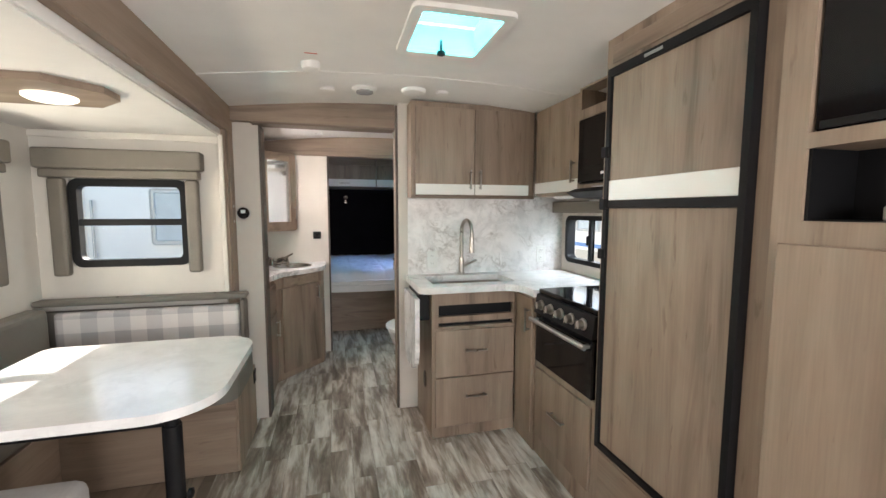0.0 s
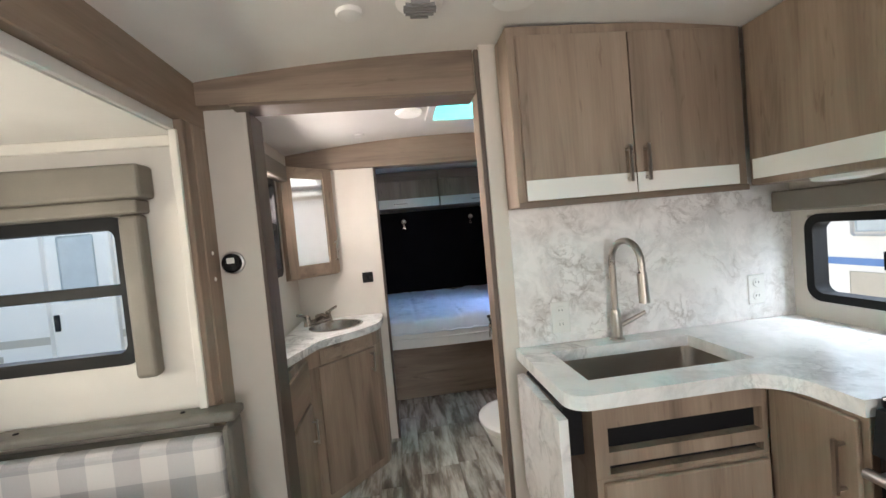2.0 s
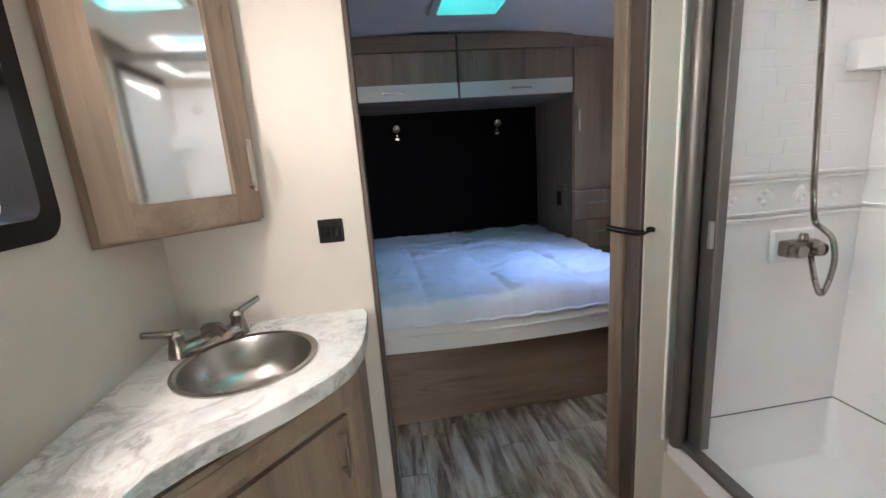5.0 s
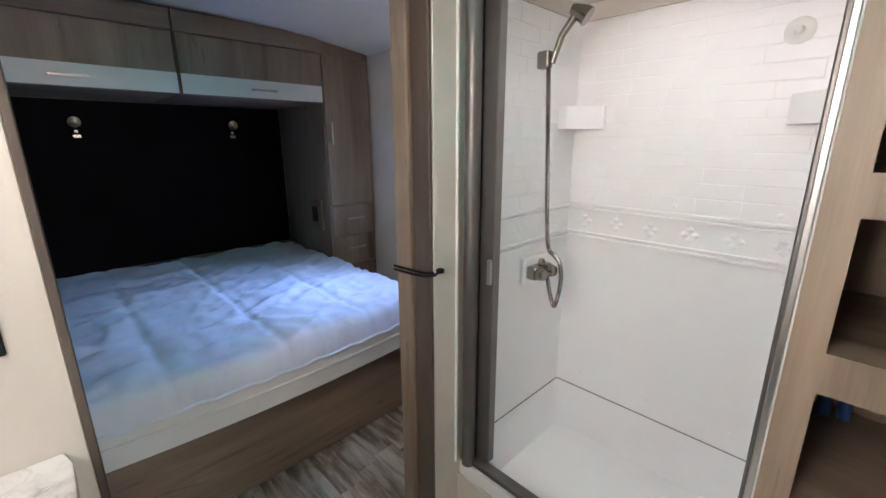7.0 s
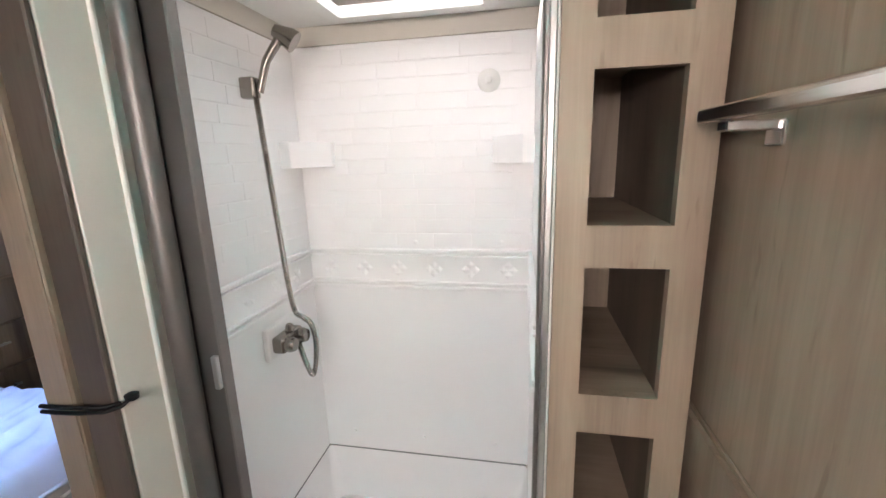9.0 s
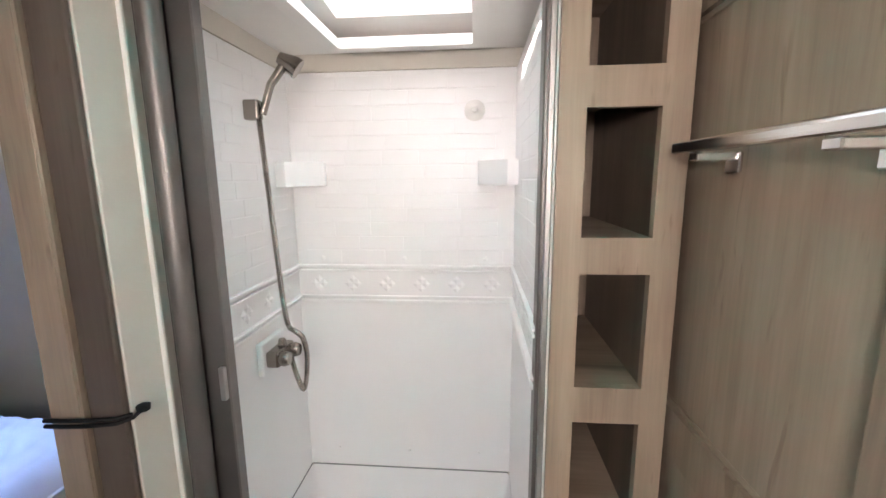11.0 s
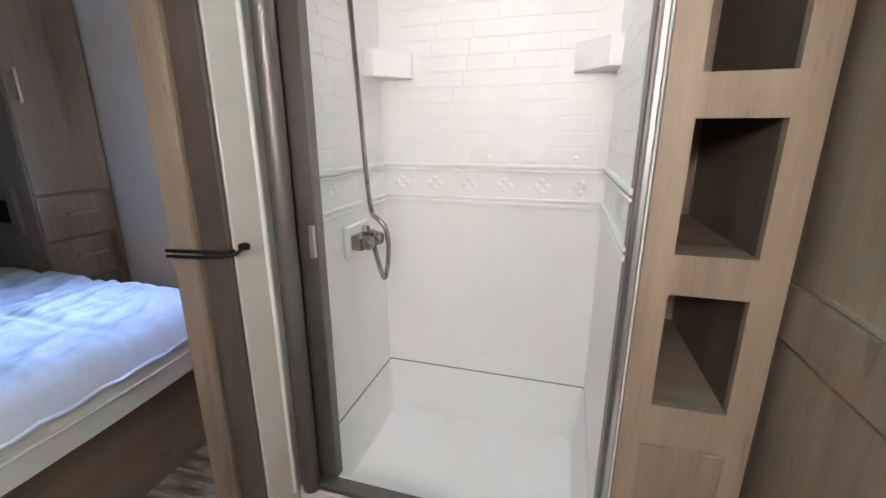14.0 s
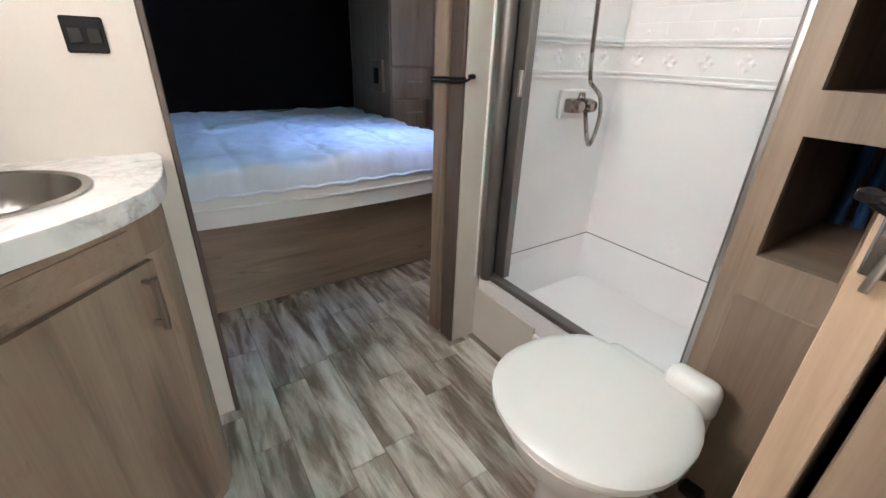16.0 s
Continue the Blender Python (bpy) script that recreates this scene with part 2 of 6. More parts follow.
GLOSSBLACK = plain("black_glass", (0.005, 0.005, 0.006), 0.07, vary=0.1, bump=0.0)
STEEL = plain("brushed_nickel", (0.46, 0.43, 0.39), 0.28, 1.0, vary=0.12, fine=300, bump=0.05)
NICKEL = plain("dark_brushed_nickel", (0.33, 0.30, 0.27), 0.24, 1.0, vary=0.12, fine=300, bump=0.05)
CHROME = plain("chrome", (0.74, 0.73, 0.72), 0.20, 1.0, vary=0.05, bump=0.0)
SINKSTEEL = plain("satin_sink_steel", (0.44, 0.42, 0.395), 0.24, 1.0, vary=0.12, fine=300, bump=0.08)
SINKDARK = plain("dark_satin_sink_steel", (0.38, 0.355, 0.32), 0.32, 1.0, vary=0.12, fine=300, bump=0.08)
GREYALU = plain("grey_anodised_aluminium", (0.205, 0.19, 0.182), 0.42, 0.8, vary=0.1, fine=260, bump=0.05)
SILVER = plain("bright_aluminium", (0.52, 0.51, 0.50), 0.36, 1.0, vary=0.08, bump=0.03)
VINYL = plain("grey_green_vinyl", (0.175, 0.163, 0.14), 0.45, vary=0.12, fine=260, coarse=7, bump=0.35)
VALANCE = plain("taupe_vinyl", (0.20, 0.18, 0.15), 0.5, vary=0.1, fine=260, coarse=7, bump=0.35)
GREYPAPER = plain("grey_wrapping", (0.50, 0.49, 0.48), 0.6, vary=0.12, fine=90, bump=0.2)
HEADBOARD = plain("charcoal_fabric", (0.009, 0.008, 0.0095), 0.95, vary=0.2, fine=350, bump=0.4)
QUILT = plain("white_quilt", (0.70, 0.74, 0.82), 0.85, vary=0.05, fine=300, bump=0.3)
qn, ql = QUILT.node_tree.nodes, QUILT.node_tree.links
creases = noise_at(qn, ql, stretched(qn, ql, 1.0, 1.6, 1.0), 10, 4, 0.6, 0.9)
bumped(qn, ql, qn["Principled BSDF"], creases, 0.2, 0.012)
MATTRESS = plain("white_mattress_ticking", (0.74, 0.73, 0.72), 0.85, vary=0.05, fine=300, bump=0.3)
PLAID = plaid_material()
PLASTICWHITE = plain("white_plastic", (0.78, 0.77, 0.74), 0.4, vary=0.03, bump=0.03)
GLASS = glass("window_glass")
for soft_black, level in ((BLACK, 0.2), (HEADBOARD, 0.1), (GLOSSBLACK, 0.35)):
    soft_black.node_tree.nodes["Principled BSDF"].inputs["Specular IOR Level"].default_value = level
tn = SINKSTEEL.node_tree.nodes.new("ShaderNodeTangent")
tn.direction_type, tn.axis = "RADIAL", "Z"
SINKSTEEL.node_tree.links.new(tn.outputs[0], SINKSTEEL.node_tree.nodes["Principled BSDF"].inputs["Tangent"])
SINKSTEEL.node_tree.nodes["Principled BSDF"].inputs["Anisotropic"].default_value = 0.85
MIRROR = plain("mirror_silver", (0.86, 0.88, 0.87), 0.02, 1.0, vary=0.0, bump=0.0)
LID, DOME = lid_material(), white_lid()
LAMP = glow("lamp_diffuser", (1.0, 0.92, 0.76), 0.6)
# weak emission added to a lamp that reads as unlit
CEILLAMP = glow("ceiling_lamp_diffuser", (1.0, 0.90, 0.80), 0.12)
DIFFUSER = plain("unlit_lamp_diffuser", (0.80, 0.80, 0.77), 0.45, vary=0.02, bump=0.0)
ASPHALT = plain("pale_concrete", (0.52, 0.50, 0.46), 0.9, vary=0.2, fine=40, coarse=1.5, bump=0.5)
TRAILERWHITE = plain("white_trailer_siding", (0.86, 0.82, 0.74), 0.35, vary=0.04, coarse=1.0, bump=0.03)
TRAILERBLUE = plain("blue_stripe_vinyl", (0.12, 0.24, 0.50), 0.4, vary=0.05)
# pale base colour stands in for the bright reflection on trailer panes
PALEPANE = plain("window_painted_reflection", (0.52, 0.56, 0.55), 0.08, vary=0.1, bump=0.0)
PALEFRAME = plain("pale_trailer_window_frame", (0.62, 0.60, 0.55), 0.45, vary=0.05)
BEIGE = plain("beige_trailer_panel", (0.52, 0.47, 0.38), 0.5, vary=0.06)
RED = plain("red_label_ink", (0.55, 0.06, 0.04), 0.6, vary=0.05)
GREYINK = plain("grey_label_ink", (0.25, 0.25, 0.25), 0.6, vary=0.05)
BLUEPIPE = plain("blue_water_hose", (0.05, 0.16, 0.42), 0.4, vary=0.1)

# ---- builders ----
PLACE = {}


def thing(name, at, label, category, group="", kind=""):
    ob = new(name)
    ob.empty_display_size = 0.05
    ob.location = at
    PLACE[ob] = Vector(at)
    return tagged(ob, label, category, group, kind)


def part(name, bm, material, parent=None, label="", smooth=False):
    """Links a bmesh given in world coordinates as one mesh, under its thing."""
    base = PLACE.get(parent, Vector())
    if parent is not None:
        bmesh.ops.translate(bm, verts=bm.verts, vec=-base)
    me = bpy.data.meshes.new(name)
    bmesh.ops.recalc_face_normals(bm, faces=bm.faces)
    bm.to_mesh(me)
    bm.free()
    me.materials.append(material)
    if smooth:
        me.polygons.foreach_set("use_smooth", [True] * len(me.polygons))
        me.set_sharp_from_angle(angle=radians(40))
    ob = new(name, me)
    if parent is not None:
        ob.parent = parent
    PLACE[ob] = base
    return tagged(ob, label) if label else ob


def add_box(bm, x0, x1, y0, y1, z0, z1, bev=0.0, seg=1):
    m = Matrix.Translation(((x0 + x1) / 2, (y0 + y1) / 2, (z0 + z1) / 2)) @ Matrix.Diagonal((abs(x1 - x0), abs(y1 - y0), abs(z1 - z0), 1))
    r = bmesh.ops.create_cube(bm, size=1, matrix=m)
    if bev:
        es = list({e for v in r["verts"] for e in v.link_edges})
        bmesh.ops.bevel(bm, geom=es, offset=bev, segments=seg, affect="EDGES", profile=0.5)
    return bm


def box(name, b, material, parent=None, bev=0.0025, label="", seg=1):
    return part(name, add_box(bmesh.new(), *b, bev, seg), material, parent, label)


def structure(ob, label, category=""):
    return tagged(ob, label, category or "wall", kind="structure")


def add_tube(bm, pts, r, n=10, cap=True):
    """A round tube along points."""
    pts = [Vector(p) for p in pts]
    rings = []
    ref = None
    for i, p in enumerate(pts):
        d = (pts[min(i + 1, len(pts) - 1)] - pts[max(i - 1, 0)]).normalized()
        if ref is None:
            ref = d.orthogonal().normalized()
        ref = (ref - d * ref.dot(d)).normalized()
        o = d.cross(ref)
        rr = r[i] if isinstance(r, (list, tuple)) else r
        rings.append([bm.verts.new(p + (ref * math.cos(a) + o * math.sin(a)) * rr) for a in [2 * math.pi * k / n for k in range(n)]])
    for a, b in zip(rings, rings[1:]):
        for k in range(n):
            bm.faces.new((a[k], a[(k + 1) % n], b[(k + 1) % n], b[k]))
    if cap:
        bm.faces.new(rings[0])
        bm.faces.new(rings[-1])
    return bm


def tube(name, pts, r, material, parent=None, label="", n=10):
    return part(name, add_tube(bmesh.new(), pts, r, n), material, parent, label, True)


def add_lathe(bm, center, profile, axis="z", n=28, sx=1.0, sy=1.0):
    """A body of revolution; profile rows of (radius, along)."""
    cx, cy, cz = center
    rings = []
    for r, h in profile:
        ring = []
        for k in range(n):
            a = 2 * math.pi * k / n
            u, v = r * math.cos(a) * sx, r * math.sin(a) * sy
            co = {"z": (cx + u, cy + v, cz + h), "x": (cx + h, cy + u, cz + v), "y": (cx + u, cy + h, cz + v)}[axis]
            ring.append(bm.verts.new(co))
        rings.append(ring)
    for a, b in zip(rings, rings[1:]):
        for k in range(n):
            bm.faces.new((a[k], a[(k + 1) % n], b[(k + 1) % n], b[k]))
    bm.faces.new(rings[0])
    bm.faces.new(rings[-1])
    return bm


def lathe(name, center, profile, material, parent=None, label="", axis="z", n=28, sx=1.0, sy=1.0):
    return part(name, add_lathe(bmesh.new(), center, profile, axis, n, sx, sy), material, parent, label, True)


def add_prism(bm, outline, z0, z1, bev=0.0, seg=2):
    """An outline in plan, drawn up from z0 to z1."""
    lo = [bm.verts.new((x, y, z0)) for x, y in outline]
    hi = [bm.verts.new((x, y, z1)) for x, y in outline]
    n = len(lo)
    bm.faces.new(lo[::-1])
    top = bm.faces.new(hi)
    for k in range(n):
        bm.faces.new((lo[k], lo[(k + 1) % n], hi[(k + 1) % n], hi[k]))
    if bev:
        bmesh.ops.bevel(bm, geom=list(top.edges), offset=bev, segments=seg, affect="EDGES", profile=0.5)
    return bm


def rounded(x0, x1, y0, y1, radii, n=8):
    """A rectangle outline with a radius for each corner: x0y0, x1y0, x1y1, x0y1."""
    out = []
    for (cx, cy, sx, sy, a0), r in zip(((x0, y0, 1, 1, 180), (x1, y0, -1, 1, 270), (x1, y1, -1, -1, 0), (x0, y1, 1, -1, 90)), radii):
        if r <= 0:
            out.append((cx, cy))
            continue
        for k in range(n + 1):
            a = radians(a0 + 90 * k / n)
            out.append((cx + sx * r + r * math.cos(a), cy + sy * r + r * math.sin(a)))
    return out


def ring_plate(bm, outer, inner, to3, d0, d1):
    """A frame between two outlines of equal count, from depth d0 to d1; to3(u, v, d) gives a place."""
    vs = [[bm.verts.new(to3(u, v, d)) for u, v in loop] for loop in (outer, inner) for d in (d0, d1)]
    o0, o1, i0, i1 = vs
    n = len(outer)
    for k in range(n):
        j = (k + 1) % n
        bm.faces.new((o0[k], o0[j], o1[j], o1[k]))
        bm.faces.new((i0[k], i1[k], i1[j], i0[j]))
        bm.faces.new((o1[k], o1[j], i1[j], i1[k]))
        bm.faces.new((o0[k], i0[k], i0[j], o0[j]))
    return bm


def with_holes(bm, to3, u0, u1, v0, v1, d0, d1, holes):
    """A board with rectangular holes through it."""
    us = sorted({u0, u1, *[h[0] for h in holes], *[h[1] for h in holes]})
    vs = sorted({v0, v1, *[h[2] for h in holes], *[h[3] for h in holes]})
    solid = {}
    for i in range(len(us) - 1):
        for j in range(len(vs) - 1):
            cu, cv = (us[i] + us[i + 1]) / 2, (vs[j] + vs[j + 1]) / 2
            solid[i, j] = not any(h[0] < cu < h[1] and h[2] < cv < h[3] for h in holes)
    cache = {}

    def v(i, j, d):
        if (i, j, d) not in cache:
            cache[i, j, d] = bm.verts.new(to3(us[i], vs[j], d))
        return cache[i, j, d]
    for (i, j), s in solid.items():
        if not s:
            continue
        bm.faces.new((v(i, j, d0), v(i + 1, j, d0), v(i + 1, j + 1, d0), v(i, j + 1, d0)))
        bm.faces.new((v(i, j, d1), v(i + 1, j, d1), v(i + 1, j + 1, d1), v(i, j + 1, d1)))
        for (a, b), e in (((i - 1, j), ((i, j), (i, j + 1))), ((i + 1, j), ((i + 1, j), (i + 1, j + 1))), ((i, j - 1), ((i, j), (i + 1, j))), ((i, j + 1), ((i, j + 1), (i + 1, j + 1)))):
            if not solid.get((a, b), False):
                (p, q), (r, t) = e
                bm.faces.new((v(p, q, d0), v(r, t, d0), v(r, t, d1), v(p, q, d1)))
    return bm


def X3(u, v, d):
    return (d, u, v)


def Y3(u, v, d):
    return (u, d, v)


def Z3(u, v, d):
    return (u, v, d)


def bar_handle(parent, center, axis, length, out, material=None):
    """A bar pull on two posts. axis: 'x', 'y' or 'z'; out: the way it stands off its door."""
    c, o = Vector(center), Vector(out)
    a = Vector([1.0 if k == axis else 0.0 for k in "xyz"])
    bm = bmesh.new()
    s = a.cross(o.normalized())
    for lo, hi in ((-length / 2, length / 2),):
        h = 0.0048
        corners = []
        for t in (lo, hi):
            for p, q in ((-h, -0.004), (h, -0.004), (h, 0.004), (-h, 0.004)):
                corners.append(bm.verts.new(c + o + a * t + s * p + o.normalized() * q))
        for k in range(4):
            bm.faces.new((corners[k], corners[(k + 1) % 4], corners[4 + (k + 1) % 4], corners[4 + k]))
        bm.faces.new(corners[:4])
        bm.faces.new(corners[4:])
    for t in (-length / 2 + 0.012, length / 2 - 0.012):
        add_tube(bm, [c + a * t, c + a * t + o], 0.005, 8)
    return part("handle", bm, material or STEEL, parent, "brushed nickel bar handle")

# ---- the structure ----
XL, XR, YB, YF = -0.56, 1.64, -1.75, 6.06


def crown(x):
    return 2.012 - 0.075 * ((x - 0.54) / 1.1) ** 2


def ceiling():
    holes = [(0.35, 0.65, 1.44, 1.80), (0.36, 0.64, 3.30, 3.60), (0.40, 0.72, 4.76, 5.08), (1.05, 1.45, 3.27, 3.69)]
    xs = sorted({*[XL - 0.06 + (XR - XL + 0.12) * k / 16 for k in range(17)], *[h[0] for h in holes], *[h[1] for h in holes]})
    ys = sorted({YB, YF, 2.16, *[h[2] for h in holes], *[h[3] for h in holes]})
    bm = bmesh.new()
    vs = {}

    def v(i, j, up):
        if (i, j, up) not in vs:
            vs[i, j, up] = bm.verts.new((xs[i], ys[j], crown(xs[i]) + (0.10 if up else 0)))
        return vs[i, j, up]

    def full(i, j):
        if not (0 <= i < len(xs) - 1 and 0 <= j < len(ys) - 1):
            return False
        cx, cy = (xs[i] + xs[i + 1]) / 2, (ys[j] + ys[j + 1]) / 2
        return not any(h[0] < cx < h[1] and h[2] < cy < h[3] for h in holes)
    for i in range(len(xs) - 1):
        for j in range(len(ys) - 1):
            if not full(i, j):
                continue
            for up in (0, 1):
                bm.faces.new((v(i, j, up), v(i + 1, j, up), v(i + 1, j + 1, up), v(i, j + 1, up)))
            for (a, b), (p, q) in (((i - 1, j), ((i, j), (i, j + 1))), ((i + 1, j), ((i + 1, j), (i + 1, j + 1))), ((i, j - 1), ((i, j), (i + 1, j))), ((i, j + 1), ((i, j + 1), (i + 1, j + 1)))):
                if not full(a, b):
                    bm.faces.new((v(*p, 0), v(*q, 0), v(*q, 1), v(*p, 1)))
    structure(part("ceiling", bm, CEIL), "slightly arched white panelled trailer ceiling", "ceiling")
    bm = bmesh.new()
    for k in range(16):
        x0, x1 = XL + 0.3 * 0 + (XR - XL) * k / 16, XL + (XR - XL) * (k + 1) / 16
        vs2 = [bm.verts.new(p) for p in ((x0, 2.15, crown(x0) - 0.004), (x1, 2.15, crown(x1) - 0.004), (x1, 2.168, crown(x1) - 0.004), (x0, 2.168, crown(x0) - 0.004))]
        bm.faces.new(vs2)
        vt = [bm.verts.new(p) for p in ((x0, 2.15, crown(x0) + 0.002), (x1, 2.15, crown(x1) + 0.002), (x1, 2.168, crown(x1) + 0.002), (x0, 2.168, crown(x0) + 0.002))]
        for a in range(4):
            bm.faces.new((vs2[a], vs2[(a + 1) % 4], vt[(a + 1) % 4], vt[a]))
    structure(part("trim", bm, CEIL), "thin white batten over the ceiling joint", "trim")


ceiling()
floor = structure(box("floor", (XL - 0.05, XR, YB, YF, -0.05, -0.004), DARKX, None, 0), "grey-brown washed wood-look vinyl plank floor", "floor")
# the hole at y -1.05 to -0.45 is added for the entry lamp, unseen
structure(part("wall_right", with_holes(bmesh.new(), X3, YB, YF, -0.05, 2.02, XR, XR + 0.05, [(2.09, 2.64, 0.985, 1.300), (-1.05, -0.45, 0.05, 1.90), (4.30, 4.85, 1.05, 1.50)]), WALLPAPER), "cream wallboard side wall with window openings")
structure(part("wall_left", with_holes(bmesh.new(), X3, 2.83, YF, -0.05, 2.02, XL - 0.05, XL, [(3.10, 3.66, 1.20, 1.74)]), WALLPAPER), "cream wallboard side wall with a small window")
structure(part("wall_left_rear", with_holes(bmesh.new(), X3, YB, -0.55, -0.05, 2.02, XL - 0.05, XL, []), WALLPAPER), "cream wallboard side wall")
# unseen opening added behind the walker for the rear lamp
structure(part("wall_rear", with_holes(bmesh.new(), Y3, XL - 0.05, XR + 0.05, -0.05, 2.02, YB - 0.05, YB, [(-0.15, 1.15, 1.0, 1.6)]), WALLPAPER), "cream wallboard end wall with an added opening")
structure(box("wall_front", (XL, XR, YF, YF + 0.05, -0.05, 2.02), WALLPAPER, None, 0), "cream wallboard end wall behind the bed")
structure(box("floor_slide", (-1.52, XL - 0.052, -0.54, 2.72, -0.05, 0.0), WOODY, None, 0), "wood-look floor of the slide-out", "floor")
# galley partition, left stub, bedroom partition
structure(box("wall_galley", (0.453, XR, 2.71, 2.79, 0, 2.02), WALLPAPER, None, 0.002), "cream partition wall behind the kitchen sink")
structure(box("wall_stub", (XL, -0.388, 2.80, 2.86, 0, 1.95), WALLPAPER, None, 0.002), "narrow cream partition beside the bathroom doorway")
structure(box("wall_bedroom", (XL, -0.012, 4.01, 4.10, 0, 1.8265), WALLPAPER, None, 0.002), "cream partition between bathroom and bedroom")
structure(box("wall_shower_end", (0.82, XR, 3.9355, 4.01, 0, 2.02), WALLPAPER, None, 0.002), "cream partition at the end of the shower")


def arched_board(name, x0, x1, y0, y1, z0, mat, label):
    bm = bmesh.new()
    n = 12
    a = [[bm.verts.new((x0 + (x1 - x0) * k / n, y, z)) for k in range(n + 1) for z in (z0, crown(x0 + (x1 - x0) * k / n) + 0.02)] for y in (y0, y1)]
    for k in range(n):
        for s in a:
            bm.faces.new((s[2 * k], s[2 * k + 2], s[2 * k + 3], s[2 * k + 1]))
        bm.faces.new((a[0][2 * k], a[0][2 * k + 2], a[1][2 * k + 2], a[1][2 * k]))
    for e in (0, 2 * n):
        bm.faces.new((a[0][e], a[0][e + 1], a[1][e + 1], a[1][e]))
    return structure(part(name, bm, mat), label, "trim")


arched_board("door_header", XL, 0.4365, 2.745, 2.80, 1.862, WOODX, "taupe wood header with arched top over the bathroom doorway")
structure(box("trim_header_edge", (XL + 0.14, 0.4365, 2.735, 2.86, 1.850, 1.8615), DARKX, None, 0.002), "dark wood edge strip under the doorway header", "trim")
structure(box("trim_jamb_left", (-0.388, -0.374, 2.80, 2.93, 0, 1.85), DARKWOOD, None, 0.002), "dark wood jamb strip of the bathroom doorway", "trim")
structure(box("trim_jamb_right", (0.437, 0.4525, 2.7325, 2.815, 0, 2.0), WOOD, None, 0.002), "taupe wood jamb lining the partition end", "trim")
structure(box("trim_jamb_right_edge", (0.437, 0.4525, 2.718, 2.732, 0, 2.0), DARKWOOD, None, 0.002), "dark wood edge strip beside the partition end", "trim")
arched_board("bedroom_header", XL, 0.805, 4.004, 4.10, 1.828, WOODX, "taupe wood header with arched top over the bedroom doorway")
structure(box("trim_bedroom_edge", (-0.0115, 0.002, 4.004, 4.106, 0, 1.826), DARKWOOD, None, 0.002), "dark wood edge strip of the bedroom doorway", "trim")
# jamb of the bedroom doorway
structure(box("trim_bedroom_jamb", (0.806, 0.8195, 3.938, 4.013, 0, 1.83), DARKWOOD, None, 0.003), "dark wood jamb of the bedroom doorway", "trim")


def cord(parent, pts, label):
    tube("hold_back_cord", pts, 0.0042, BLACK, parent, label, 8)


d = thing("bedroom_door", (1.15, 4.055, 0.01), "taupe wood sliding bedroom door, slid open behind the shower wall", "door")
box("door_leaf", (0.798, 1.55, 4.018, 4.085, 0.012, 1.82), WOOD, d)
box("edge_strip", (0.7945, 0.7975, 4.020, 4.083, 0.014, 1.818), WOOD, d, 0.001, "paler wood edge strip")
cordt = thing("door_tie_cord", (0.80, 3.98, 1.02), "black rubber tie cord looped round the open bedroom door", "cord")
cord(cordt, [(0.788, 4.09, 1.012), (0.786, 4.05, 1.014), (0.788, 4.00, 1.016), (0.797, 3.95, 1.018), (0.812, 3.928, 1.022), (0.826, 3.920, 1.032)], "")
cord(cordt, [(0.788, 4.09, 1.024), (0.786, 4.05, 1.026), (0.788, 4.00, 1.028), (0.797, 3.95, 1.028), (0.812, 3.928, 1.030)], "")
lathe("catch", (0.828, 3.918, 1.036), [(0.004, -0.008), (0.012, -0.006), (0.013, 0.004), (0.005, 0.008)], BLACK, cordt, "black ball end", "z", 12)

b = thing("bathroom_door", (0.72, 2.85, 0.01), "taupe wood panelled bathroom door, slid open against the partition", "door")
part("door_leaf", with_holes(bmesh.new(), Y3, 0.45, 1.18, 0.012, 1.845, 2.828, 2.868, [(0.54, 1.10, 0.10, 0.918), (0.54, 1.10, 1.015, 1.76)]), WOOD, b)
for pz0, pz1 in ((0.10, 0.918), (1.015, 1.76)):
    box("panel", (0.535, 1.105, 2.838, 2.855, pz0 - 0.005, pz1 + 0.005), WOOD, b)
    for mb in ((0.5405, 0.5525, pz0 + 0.0005, pz1 - 0.0005), (1.0875, 1.0995, pz0 + 0.0005, pz1 - 0.0005)):
        box("moulding", (mb[0], mb[1], 2.8552, 2.8592, mb[2], mb[3]), WOOD, b, 0.002)
    for mz in (pz0 + 0.0005, pz1 - 0.0125):
        box("moulding", (0.553, 1.087, 2.8552, 2.8592, mz, mz + 0.012), WOODX, b, 0.002)
box("edge_strip", (0.4465, 0.4498, 2.829, 2.867, 0.014, 1.843), PALEWOOD, b, 0.001, "pale oak edge of the door")
lt = box("latch", (0.4415, 0.4463, 2.834, 2.862, 0.938, 1.000), CHROME, b, 0.002, "nickel latch plate")
lathe("latch_bolt", (0.437, 2.848, 0.974), [(0.004, -0.004), (0.011, -0.003), (0.011, 0.003), (0.004, 0.004)], CHROME, lt, "", "x", 14)
tube("latch_lever", [(0.438, 2.848, 0.962), (0.435, 2.850, 0.945), (0.435, 2.852, 0.928)], 0.0036, STEEL, lt)
lathe("pull", (0.505, 2.8685, 0.975), [(0.012, 0.0), (0.024, 0.002), (0.026, 0.006), (0.018, 0.004)], STEEL, b, "round nickel flush pull", "y", 20)
cordb = thing("door_tie_cord", (0.45, 2.86, 1.0), "black rubber tie cord looped round the bathroom door", "cord")
cord(cordb, [(0.47, 2.824, 0.992), (0.452, 2.825, 0.994), (0.442, 2.835, 0.996), (0.440, 2.856, 1.000), (0.443, 2.874, 1.004)], "")
